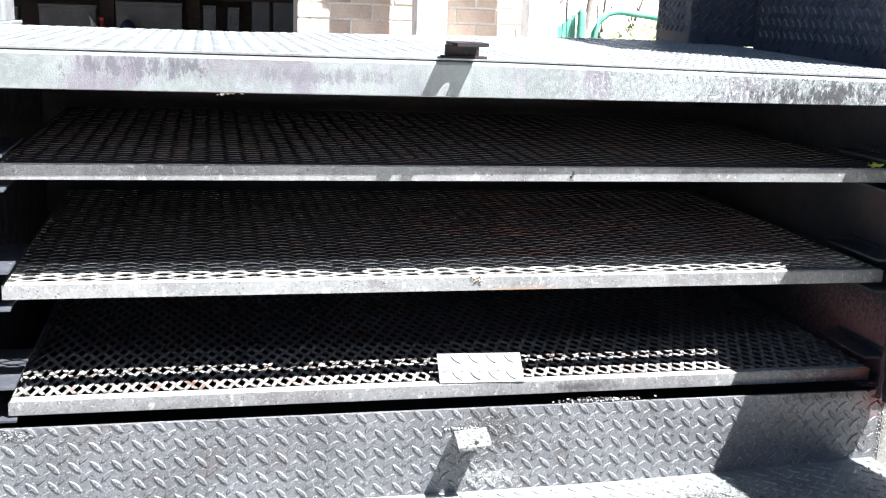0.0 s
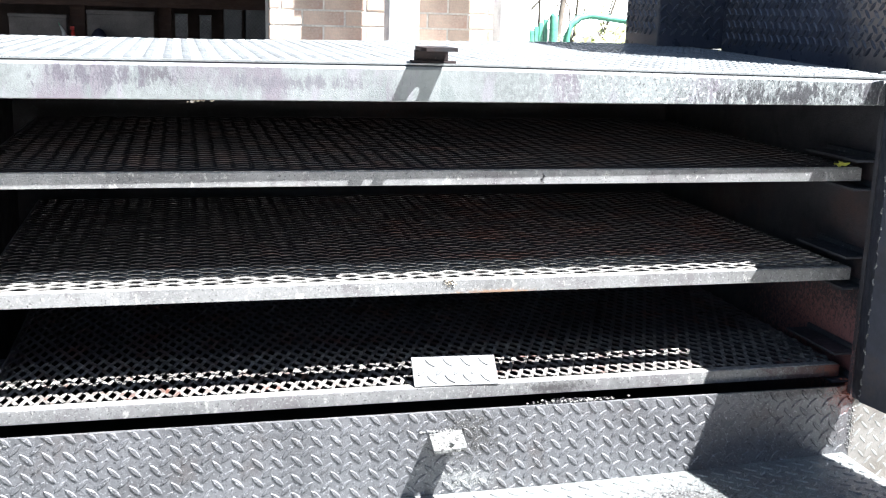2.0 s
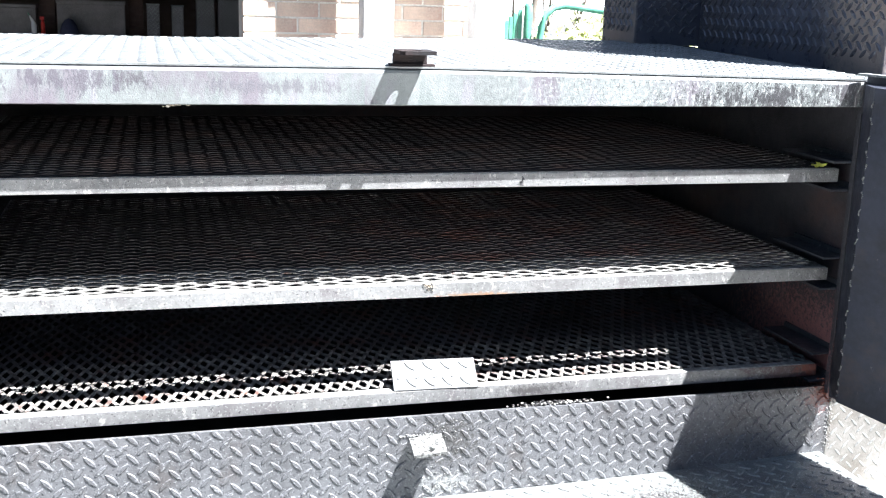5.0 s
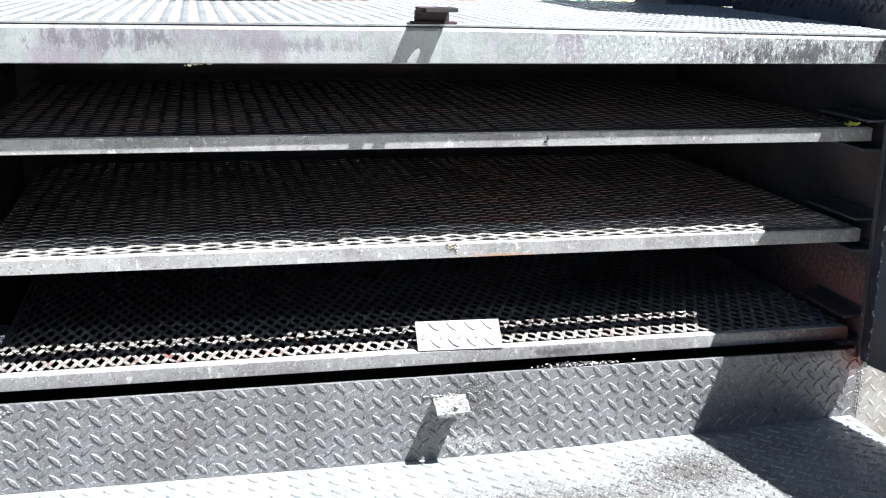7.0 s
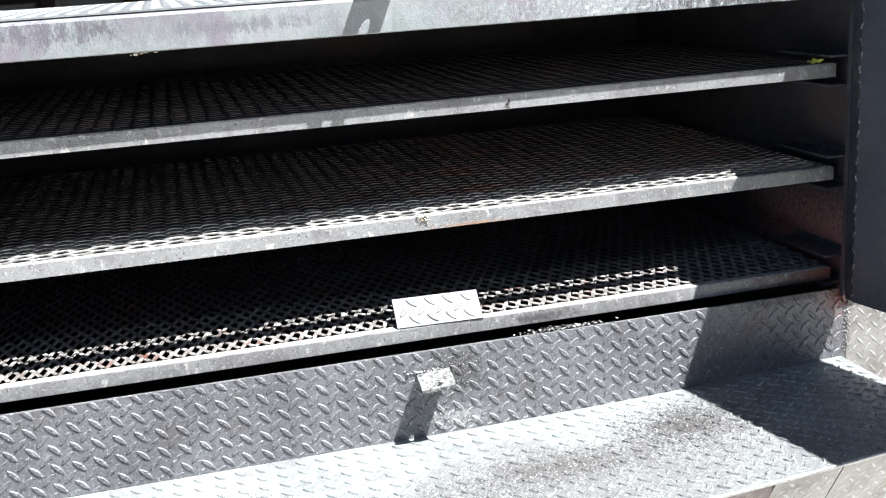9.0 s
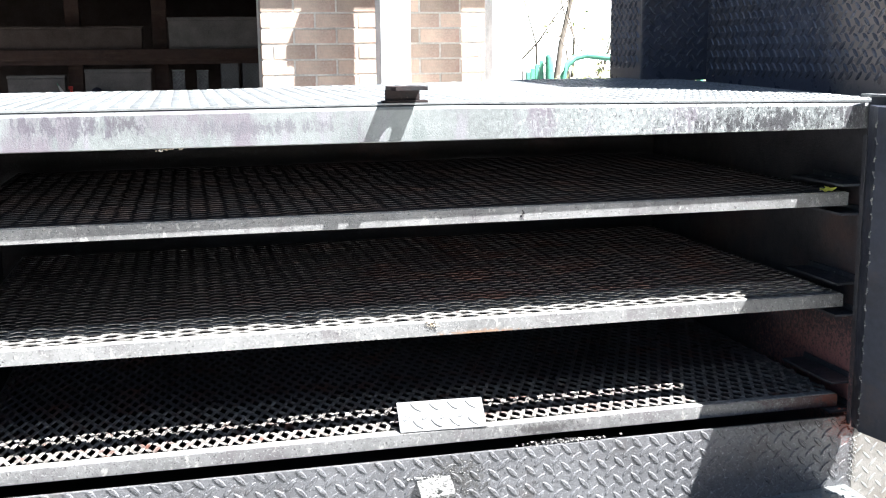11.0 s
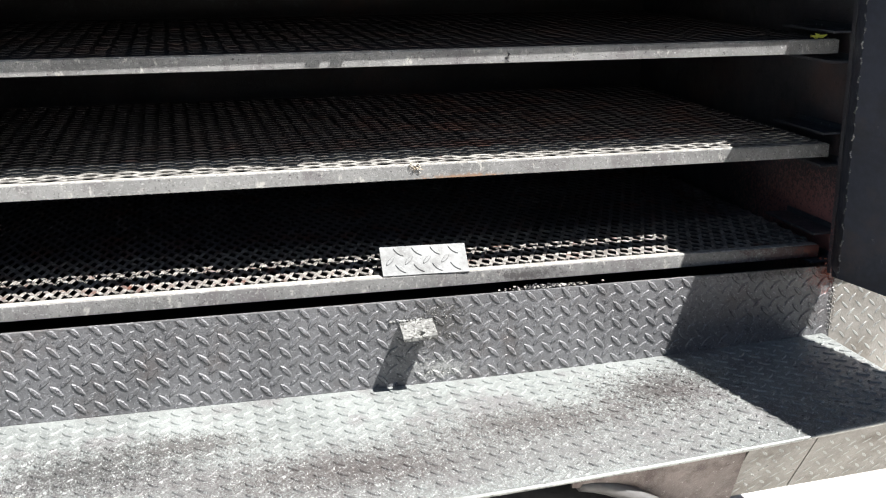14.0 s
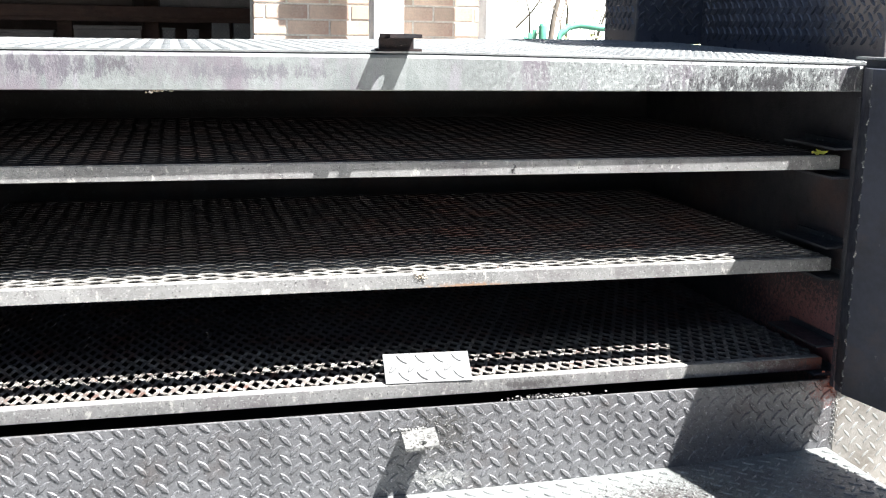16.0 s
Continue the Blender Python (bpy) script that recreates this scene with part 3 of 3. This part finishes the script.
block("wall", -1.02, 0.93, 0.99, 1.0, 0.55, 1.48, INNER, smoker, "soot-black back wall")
block("roof_lining", SIDE_L + 0.002, SIDE_R - 0.002, 0.052, 0.988, 1.458, 1.464, INNER, smoker, "unseen soot-black sheet added under the roof against bounce light")
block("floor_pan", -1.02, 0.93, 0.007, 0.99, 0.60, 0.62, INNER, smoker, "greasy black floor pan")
roof_verts, roof_faces = [], []
NX, NY = 24, 12


def seam_z(x):
    """Top of the front beam, which sags towards the door."""
    return 1.4845 - 0.0145 * max(0.0, x)


def roof_z(x, y):
    """The roof plate lies on the beam and rises a little towards its back and right."""
    back = 1.4855 + 0.014 * min(1.0, max(0.0, (x + 0.4) / 0.9))
    return (seam_z(x) + 0.0042) * (1 - y) + back * y


for layer in (0.0, -0.003):
    for j in range(NY + 1):
        for i in range(NX + 1):
            x, y = -1.02 + 1.872 * i / NX, 0.003 + 1.0 * j / NY
            roof_verts.append((x, y, roof_z(x, y) + layer))
N1 = (NX + 1) * (NY + 1)
for j in range(NY):
    for i in range(NX):
        a = j * (NX + 1) + i
        roof_faces.append((a, a + 1, a + NX + 2, a + NX + 1))
        roof_faces.append((a + N1, a + NX + 1 + N1, a + NX + 2 + N1, a + 1 + N1))
for i in range(NX):
    roof_faces.append((i, i + N1, i + 1 + N1, i + 1))
    b = NY * (NX + 1) + i
    roof_faces.append((b, b + 1, b + 1 + N1, b + N1))
roof = mesh_part("roof", roof_verts, roof_faces, ROOF, smoker, "bare tread plate roof glaring in the sun")
lugs = lug_field("tread_pattern", ROOF, (-1.02, 0.004, 0), (1, 0, 0), (0, 1, 0), 1.872, 0.995, roof, rise=0.0019, seed=2)
for vert in lugs.data.vertices:
    vert.co.z += roof_z(vert.co.x, vert.co.y)

verts, faces = [], []
for x in (-1.06, 0.0, 0.4, 0.83):
    top = seam_z(x)
    for y, z in ((0.0015, FASCIA_Z), (0.0, FASCIA_Z + 0.0015), (0.0, top - 0.0065), (0.002, top - 0.002), (0.0065, top), (0.014, top), (0.014, top - 0.012), (0.05, top - 0.012), (0.05, FASCIA_Z)):
        verts.append((x, y, z))
for k in range(3):
    for i in range(9):
        a, b = 9 * k + i, 9 * k + (i + 1) % 9
        faces.append((a, a + 9, b + 9, b))
faces += [tuple(range(9)), tuple(range(35, 26, -1))]
fascia = mesh_part("fascia", verts, faces, FASCIA, smoker, "grey box beam with flaking paint and grease runs")

front = block("front_panel", -1.06, 0.818, 0.0, 0.006, 0.60, 0.870, PLATE, smoker, "tread plate kick panel below the racks", 0.001)
lugs = lug_field("tread_pattern", PLATE, (-1.0474, 0.0, 0.6954), (1, 0, -0.006), (0.006, 0, 1), 1.863, 0.2, front, pitch=0.0344, length=0.029, fat=0.0098, rise=0.0019, inside=lambda a, b: b < 0.178, seed=3)
for vert in lugs.data.vertices:
    vert.co.z = min(vert.co.z, 0.8694)

# small tab with a hole on the kick panel, and its twin on the roof edge
def tab(name, matrix, mat, label, d=0.049, back=0.72, r=0.0068):
    bm = bmesh.new()
    n, w = 16, 0.06
    hole = (0.002, -back * d)
    outer = [(-w / 2, 0), (w / 2, 0), (w / 2, -d), (-w / 2, -d)]
    ring = [(hole[0] + r * math.cos(2 * math.pi * k / n), hole[1] + r * math.sin(2 * math.pi * k / n)) for k in range(n)]
    square = []
    for x, y in ring:
        dx, dy = x - hole[0], y - hole[1]
        best = 1e9
        for lim, comp, org in ((w / 2, dx, hole[0]), (-w / 2, dx, hole[0]), (0, dy, hole[1]), (-d, dy, hole[1])):
            if abs(comp) > 1e-9 and (lim - org) / comp > 0:
                best = min(best, (lim - org) / comp)
        square.append((hole[0] + dx * best, hole[1] + dy * best))
    layers = []
    for z in (0.0, 0.006):
        layers.append(([bm.verts.new((x, y, z)) for x, y in ring], [bm.verts.new((x, y, z)) for x, y in square], [bm.verts.new((x, y, z)) for x, y in outer]))
    for ring_v, square_v, outer_v in layers:
        for k in range(n):
            bm.faces.new((ring_v[k], ring_v[(k + 1) % n], square_v[(k + 1) % n], square_v[k]))
    for ring_a, ring_b in ((layers[0][0], layers[1][0]), (layers[0][1], layers[1][1])):
        for k in range(n):
            bm.faces.new((ring_a[k], ring_a[(k + 1) % n], ring_b[(k + 1) % n], ring_b[k]))
    for ring_v, square_v, outer_v in layers:
        for v in outer_v:
            near = sorted(square_v, key=lambda s: (s.co - v.co).length)[:2]
            bm.faces.new((v, near[0], near[1]))
    bmesh.ops.transform(bm, matrix=matrix, verts=bm.verts)
    return part(name, bm, mat, smoker, label)


tab("latch_tab", pose(-0.0225, 0.0, 0.826, 10, -4, -4), WELD, "scaly steel latch tab with a bolt hole", 0.059, 0.77)
tab("roof_tab", pose(-0.065, 0.012, 1.511, 0, 0, 0), NEAR_BLACK, "dark latch tab standing off the roof edge", 0.07, 0.63, 0.0095)
block("tab_foot", -0.093, -0.035, 0.012, 0.02, 1.4925, 1.511, NEAR_BLACK, smoker, "dark foot of the roof tab")
block("tab_base", -0.098, -0.022, 0.006, 0.03, 1.487, 1.4930, NEAR_BLACK, smoker, "flared base of the roof tab")

# rails that hold the racks
RACKS = ((1.2745, 1.300), (1.0765, 1.1015), (0.874, 0.899))
RACK_L, RACK_R = -0.811, 0.811
for n, (low, high) in enumerate(RACKS):
    for zz in ((1.318, 1.127, 0.929)[n], low - (0.012, 0.012, 0.003)[n]):
        for x0, x1, wall_x in ((SIDE_L, -0.797, 0), (0.785, SIDE_R, 1)):
            ry, end = (0.032, 0.21) if wall_x else (0.036, 0.24)
            rail = block_bm(x0, x1, ry, end, zz - 0.005, zz, 0.001)
            xs = (x1 - 0.005, x1) if wall_x else (x0, x0 + 0.005)
            block_bm(*xs, ry, end, zz - 0.005, zz + 0.010, 0.001, rail)
            part("rail", rail, RAIL, smoker)

# hinged door, swung wide open: an outer skin with a thick insulated plug set in from its edges
DOOR_TURN = -79.24
door = block("door", 0.01, 0.88, 0.0, 0.006, 0.852, 1.484, DOOR, smoker, "open door, smoked blue-grey inner sheet", 0.002)
door.matrix_local = pose(0.80, -0.004, 0.0) @ pose(0, 0, 0, 0, 0, DOOR_TURN)
PLUG_X, PLUG_Y, PLUG_LOW, PLUG_TOP = 0.091, -0.0658, 0.880, 1.470
outline = [(0.012, -0.0008), (0.028, -0.0205), (PLUG_X, PLUG_Y), (0.82, PLUG_Y), (0.86, -0.0008)]
verts = [(x, y, z) for z in (PLUG_LOW, PLUG_TOP) for x, y in outline]
faces = [(4, 3, 2, 1, 0), (5, 6, 7, 8, 9)] + [(k, (k + 1) % 5, 5 + (k + 1) % 5, 5 + k) for k in range(5)]
plug = mesh_part("door_plug", verts, faces, DOOR, door)
block("top_lip", 0.0, 0.885, -0.016, 0.008, 1.4845, 1.489, FASCIA, door, "bright top lip", 0.001)
block("jamb", 0.805, 0.862, -0.011, -0.0012, 0.856, 1.474, RUSTY_WALL, smoker, "dark strip added at the hinge to stop sun leaking in", 0.002)
block("hinge_strip", 0.7992, 0.8048, -0.0128, -0.0012, 0.858, 1.415, RUSTY_WALL, smoker, "narrow dark strip added to close the last light gap", 0.001)
for dz in (0.93, 1.16, 1.40):
    tube("hinge", [(0.004, 0.012, dz - 0.03), (0.004, 0.012, dz + 0.03)], 0.007, RAIL, door)

# ---- tower and column beside the smoker ----
TFRONT = 0.115
body = block("tower", 0.932, 1.28, TFRONT, 0.88, 0.62, 2.7, TOWER, smoker, "upright dark tread plate tower", 0.004)
lug_field("tread_pattern", GLINT_LUG, (0.932, 0.88, 1.50), (0, -1, 0), (0, 0, 1), 0.88 - TFRONT, 0.75, body, rise=0.0036, seed=4)
lug_field("tread_pattern", GLINT_LUG, (0.932, TFRONT, 1.50), (1, 0, 0), (0, 0, 1), 0.34, 0.7, body, rise=0.0036, seed=5)
column = block("column", 0.746, 1.2, 0.884, 1.09, 1.494, 2.7, TOWER, smoker, "narrow tread plate column", 0.003)
lug_field("column_tread_pattern", GLINT_LUG, (0.746, 0.884, 1.52), (1, 0, 0), (0, 0, 1), 0.185, 0.7, column, rise=0.0036, seed=6)
lug_field("column_tread_pattern", GLINT_LUG, (0.746, 1.09, 1.52), (0, -1, 0), (0, 0, 1), 0.206, 0.7, column, rise=0.0036, seed=7)
skirt_plate = block("front_plate", 0.8185, 1.28, -0.0006, 0.0017, 0.62, 0.852, SKIRT, smoker, "dusty tread plate below the door", 0.001)
lug_field("tread_pattern", LEDGE_LUG, (0.8185, -0.0006, 0.63), (1, 0, 0), (0, 0, 1), 0.45, 0.22, skirt_plate, rise=0.0009, fat=0.0056, length=0.021, seed=8)

# ---- fender ledge ----
LZ = 0.709


def ledge_y(x):
    return -0.425 + 0.062 * (x + 0.2)


def ledge_z(x):
    """The fender plate bends up towards the tower."""
    return LZ + 0.032 * max(0.0, x) ** 2


verts, faces = [], []
NL = 24
for k in range(NL + 1):
    x = -1.1 + 1.905 * k / NL
    for y, dz in ((-0.001, 0.0), (ledge_y(x), 0.0), (ledge_y(x), -0.006), (-0.001, -0.006)):
        verts.append((x, y, ledge_z(x) + dz))
for k in range(NL):
    a = 4 * k
    faces += [(a, a + 1, a + 5, a + 4), (a + 1, a + 2, a + 6, a + 5), (a + 2, a + 3, a + 7, a + 6), (a + 3, a, a + 4, a + 7)]
faces += [(0, 3, 2, 1), (4 * NL, 4 * NL + 1, 4 * NL + 2, 4 * NL + 3)]
top = mesh_part("fender", verts, faces, LEDGE, smoker, "weathered bare tread plate fender top")
lugs = lug_field("tread_pattern", LEDGE, (-1.1, -0.475, 0), (1, 0, 0), (0, 1, 0), 1.905, 0.474, top, rise=0.0026, fat=0.008, length=0.025, pitch=0.0344, inside=lambda a, b: b - 0.475 > ledge_y(a - 1.1) + 0.012, seed=9)
for vert in lugs.data.vertices:
    vert.co.z += ledge_z(vert.co.x)
tube("front_edge", [(x, ledge_y(x) + 0.001, ledge_z(x) - 0.0025) for x in (-1.1, -0.6, -0.2, 0.1, 0.3, 0.5, 0.65, 0.805)], 0.0036, LEDGE_LUG, top, "pale front edge with its glint coloured in", 6)
for xs, mat, label, turn_seed in (((0.43, 0.49, 0.5555), SKIRT, "grey-brown tread plate skirt below the ledge", 12), ((0.558, 0.7, 0.805, 1.28), SKIRT, "dusty beige skirt tucked under the ledge", 13)):
    verts, faces = [], []
    for x in xs:
        for y, z in ((ledge_y(x) + 0.004, ledge_z(x) - 0.006), (ledge_y(x) + 0.080, 0.583), (ledge_y(x) + 0.086, 0.583), (ledge_y(x) + 0.010, ledge_z(x) - 0.006)):
            verts.append((x, y, z))
    for a in range(0, 4 * (len(xs) - 1), 4):
        faces += [(a, a + 1, a + 5, a + 4), (a + 1, a + 2, a + 6, a + 5), (a + 2, a + 3, a + 7, a + 6), (a + 3, a, a + 4, a + 7)]
    last = 4 * (len(xs) - 1)
    faces += [(0, 3, 2, 1), (last, last + 1, last + 2, last + 3)]
    skirt = mesh_part("skirt", verts, faces, mat, smoker, label)
    lugs = lug_field("tread_pattern", LEDGE_LUG, (xs[0] + 0.004, ledge_y(xs[0] + 0.004) + 0.0799, 0.584), (1.0, 0.062, 0), (0, -0.076, 0.131), xs[-1] - xs[0] - 0.008, 0.143, skirt, rise=0.0007, fat=0.0058, length=0.021, seed=turn_seed)
    for vert in lugs.data.vertices:
        vert.co.y -= 0.076 * ((vert.co.z - 0.583) / (ledge_z(vert.co.x) - 0.589) - (vert.co.z - 0.584) / 0.131)
arch = [(0.071 + 0.362 * math.sin(radians(a)), -0.375, 0.331 + 0.362 * math.cos(radians(a))) for a in range(12, 97, 4)]
tube("arch_trim", arch, 0.0125, GALV, smoker, "rolled grey wheel arch trim")
verts, faces = [], []
NC = 24
for k in range(NC + 1):
    x = 0.13 + 0.299 * k / NC
    low = 0.331 + math.sqrt(max(0.0, 0.362 ** 2 - (x - 0.071) ** 2)) - 0.004
    for z in (LZ - 0.0065, min(low, LZ - 0.009)):
        y = ledge_y(x) + 0.012 + 0.37 * (LZ - 0.006 - z)
        verts += [(x, y, z), (x, y + 0.006, z)]
for k in range(NC):
    a, b = 4 * k, 4 * k + 4
    faces += [(a, a + 2, b + 2, b), (a + 1, b + 1, b + 3, a + 3), (a, b, b + 1, a + 1), (a + 2, a + 3, b + 3, b + 2)]
inner = mesh_part("inner_panel", verts, faces, INNER_SKIRT, smoker, "reddish brown tread plate behind the wheel arch")
lug_field("tread_pattern", RAIL, (0.13, ledge_y(0.13) + 0.0795, 0.531), (1.0, 0.062, 0), (0, -0.068, 0.184), 0.299, 0.19, inner, rise=0.0018, inside=lambda a, b: (a + 0.059) ** 2 + (0.2 + 0.938 * b) ** 2 > 0.385 ** 2, seed=14)
verts, faces = [], []
NT = 48
for i in range(NT):
    a = 2 * math.pi * i / NT
    for y, r in ((-0.30, 0.20), (-0.315, 0.27), (-0.30, 0.31), (-0.28, 0.325), (-0.16, 0.325), (-0.14, 0.31), (-0.13, 0.27), (-0.14, 0.20)):
        verts.append((0.071 + r * math.sin(a), y, 0.325 + r * math.cos(a)))
for i in range(NT):
    for k in range(8):
        a, b = i * 8 + k, i * 8 + (k + 1) % 8
        c, d = ((i + 1) % NT) * 8 + (k + 1) % 8, ((i + 1) % NT) * 8 + k
        faces.append((a, b, c, d))
wheel = mesh_part("tyre", verts, faces, RUBBER, smoker, "black rubber tyre", smooth=True)
tube("rim", [(0.071, -0.285, 0.325), (0.071, -0.15, 0.325)], 0.2, GALV, wheel, sides=32)
block("chassis_rail", -2.0, 1.28, 0.02, 0.09, 0.42, 0.548, RAIL, smoker)
block("chassis_rail", -2.0, 1.28, 0.9, 0.97, 0.42, 0.548, RAIL, smoker)
tube("axle", [(0.071, -0.18, 0.325), (0.071, 1.2, 0.325)], 0.03, RAIL, smoker)
block("axle_hanger", 0.031, 0.111, 0.03, 0.08, 0.3, 0.42, RAIL, smoker)

# ---- racks ----
LABELS = ("top sliding rack of expanded steel, mostly in shade", "middle sliding rack of expanded steel, front edge sunlit", "bottom sliding rack of expanded steel with a sunlit front edge")
for n, (low, high) in enumerate(RACKS):
    rack = thing("sliding_rack", LABELS[n], "rack", "smoker racks")
    y0, y1 = (0.052, 0.047, 0.047)[n], 0.93
    bar = block_bm(RACK_L, RACK_R, y0, y0 + 0.005, low, high, 0.001)
    block_bm(RACK_L, RACK_R, y0 + 0.004, y0 + 0.03, high - 0.006, high - 0.002, 0.001, bar)
    part("front_bar", bar, BAR, rack)
    block("back_bar", RACK_L, RACK_R, y1 - 0.005, y1, low, high, BAR, rack)
    for x in (RACK_L, RACK_R - 0.005):
        block("side_bar", x, x + 0.005, y0 + 0.0055, y1 - 0.0055, low, high, BAR, rack)
    block("front_flange", RACK_L + 0.005, RACK_R - 0.004, y0 + 0.0015, y0 + (0.009, 0.012, 0.02)[n], high - 0.0018, high + 0.0014, CRUST, rack, "ash-crusted front flange", bevel=0.0008)
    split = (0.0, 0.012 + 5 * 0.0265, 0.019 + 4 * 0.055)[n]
    x0, x1 = RACK_L + 0.005, RACK_R - 0.004
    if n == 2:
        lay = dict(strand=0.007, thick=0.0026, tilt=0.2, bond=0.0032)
        expanded("mesh", LIT_MESH_LOW, x0, x1, y0 + 0.019, y0 + split, high + 0.0012, False, rack, seed=3, **lay)
        expanded("mesh", SHADED_MESH_LOW, x0, x1, y0 + split, y1 - 0.004, high + 0.0012, False, rack, seed=4, **lay)
    else:
        lay = dict(lwd=0.062, swd=0.0265, strand=0.0052, thick=0.0018, bond=0.004, tilt=0.22, lift=0.0006)
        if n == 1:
            expanded("mesh", LIT_MESH, x0, x1, y0 + 0.012, y0 + split, high, True, rack, seed=2, **lay)
        expanded("mesh", SHADED_MESH if n else NEAR_BLACK, x0, x1, y0 + max(split, 0.012), y1 - 0.004, high, True, rack, seed=n + 5, **lay)
    if n == 0:
        rack.rotation_euler = (0, 0, -0.0029)

# ---- loose things on the racks ----
plate = block("tread_plate_offcut", -0.08, 0.08, 0.0, 0.060, 0.0, 0.005, PALE, bevel=0.001)
tagged(plate, "small pale tread plate offcut leaning on the bottom rack", "plate")
lug_field("tread_pattern", PALE, (-0.08, -0.021, 0.005), (1, 0, 0), (0, 1, 0), 0.16, 0.084, plate, length=0.025, fat=0.0085, rise=0.0022, pitch=0.034, inside=lambda a, b: 0.03 < b < 0.072, seed=11)
plate.matrix_world = pose(0.009, 0.0495, 0.898, 45, 0.6, -1)


def lumps(name, places, size, mat, parent, label="", seed=3, squash=0.6):
    """Small rough crumbs, joined."""
    rng = random.Random(seed)
    bm = bmesh.new()
    for p in places:
        r = size * rng.uniform(0.5, 1.3)
        got = bmesh.ops.create_icosphere(bm, subdivisions=1, radius=r)["verts"]
        for v in got:
            v.co *= rng.uniform(0.7, 1.25)
            v.co.z *= squash
            v.co += Vector(p)
    return part(name, bm, mat, parent, label)


rng = random.Random(8)
racks = [o for o in scene.objects if o.name.startswith("sliding_rack")]
lumps("grease_crust", [(-0.010 + rng.gauss(0, 0.006), 0.046 + rng.uniform(-0.002, 0.006), 1.097 + rng.gauss(0, 0.004)) for k in range(45)], 0.0021, GREASE, racks[1], "burnt grease crust")
lumps("grease_crust", [(0.157 + 0.003 * math.sin(k), 0.0512, 1.293 - 0.0022 * k) for k in range(8)], 0.0022, INNER, racks[0], "dark grease run")
for mat, count in ((CRUST, 60), (INNER, 90)):
    tagged(lumps("crumb_litter", [(rng.gauss(0.225, 0.035), rng.uniform(0.001, 0.012), 0.871 + abs(rng.gauss(0, 0.0025))) for k in range(count)], 0.0026, mat, front, "burnt crumbs along the panel edge", seed=count), kind="stuff")
lumps("grease_drip", [(-0.450 + rng.gauss(0, 0.012), 0.006, FASCIA_Z - 0.001 + rng.gauss(0, 0.0012)) for k in range(14)], 0.0035, GREASE, fascia, "grease drip under the beam")

# yellow leaf on the top rack
verts, faces = [], []
for cx, cy, a in ((0.0, 0.0, 0.3), (0.018, 0.004, -0.5)):
    n0 = len(verts)
    for k in range(10):
        b = 2 * math.pi * k / 10
        u, v = 0.014 * math.cos(b), 0.0065 * math.sin(b)
        verts.append((cx + u * math.cos(a) - v * math.sin(a), cy + u * math.sin(a) + v * math.cos(a), 0.005 + 0.006 * math.cos(2 * b)))
    verts.append((cx, cy, 0.007))
    faces += [(n0 + k, n0 + (k + 1) % 10, n0 + 10) for k in range(10)]
leaf = mesh_part("fallen_leaf", verts, faces, YELLOW)
tagged(leaf, "curled yellow leaf lying on the top rack", "leaf")
leaf.location = (0.766, 0.064, 1.3025)
leaf.rotation_euler = (0.2, 0, 0)
leaf.scale = (0.85, 0.85, 0.7)

# weld beads
def weld(points, size, parent, name="weld_bead"):
    return lumps(name, points, size, WELD, parent, seed=5, squash=0.8)


lumps("weld_bead", [(PLUG_X + 0.002 * math.sin(9 * k + m), PLUG_Y - 0.001, PLUG_LOW + 0.012 + 0.027 * k + 0.0032 * m + 0.004 * math.sin(5.1 * k)) for k in range(21) for m in range(4)], 0.0020, WELD, plug, "short stitch welds along the sheet's edge", seed=5, squash=0.9)
lumps("weld_bead", [(0.8182 + 0.008 * math.sin(7.3 * k) * math.sin(1.7 * k), -0.0008, 0.735 + 0.0009 * k) for k in range(120)], 0.0016, WELD, skirt_plate, "scaly pale weld bead")
weld([(-0.068 + 0.006 * k, -0.0005, 0.832) for k in range(11)], 0.0036, front)
rusted = random.Random(17)
lumps("rust_scale", [(0.806 + rusted.gauss(0, 0.008), -0.0008, 0.862 + rusted.gauss(0, 0.012)) for k in range(45)], 0.003, RUSTED, front, "flaking red rust at the panel's end")
lumps("rust_scale", [(-0.79 + rusted.gauss(0, 0.012), -0.0005, 0.858 + rusted.gauss(0, 0.008)) for k in range(35)], 0.0024, WELD, front, "rough pale scale at the panel's end", seed=9)
spatter = random.Random(21)
flakes = [(0.012 + spatter.gauss(0, 0.022), -0.0004, 0.835 + spatter.gauss(0, 0.013)) for k in range(60)]
flakes += [(0.018 + spatter.gauss(0, 0.02), -0.0004, 0.724 + abs(spatter.gauss(0, 0.008))) for k in range(50)]
flakes += [(0.0 + spatter.gauss(0, 0.03), -0.0004, 0.79 + spatter.gauss(0, 0.03)) for k in range(60)]
tagged(weld([p for p in flakes if 0.721 < p[2] < 0.868], 0.0014, front, "weld_spatter"), "scaly weld spatter round the tab", kind="stuff")

# ---- left tower post beside the roof ----
stack = thing("roof_stack", "grey painted square stack at the end of the roof", "chimney")
block("shaft", -1.12, -0.945, 1.0, 1.15, 1.49, 2.4, FASCIA, stack, bevel=0.005)
block("base", -1.14, -0.93, 0.985, 1.165, 1.484, 1.492, FASCIA, stack)

# ---- bricks ----
fill_bricks(pier_1, -0.005, 0.755, 0.742, 2.5, -0.168)
fill_bricks(pier_2, 0.767, 1.275, 0.742, 2.5, 0.736)
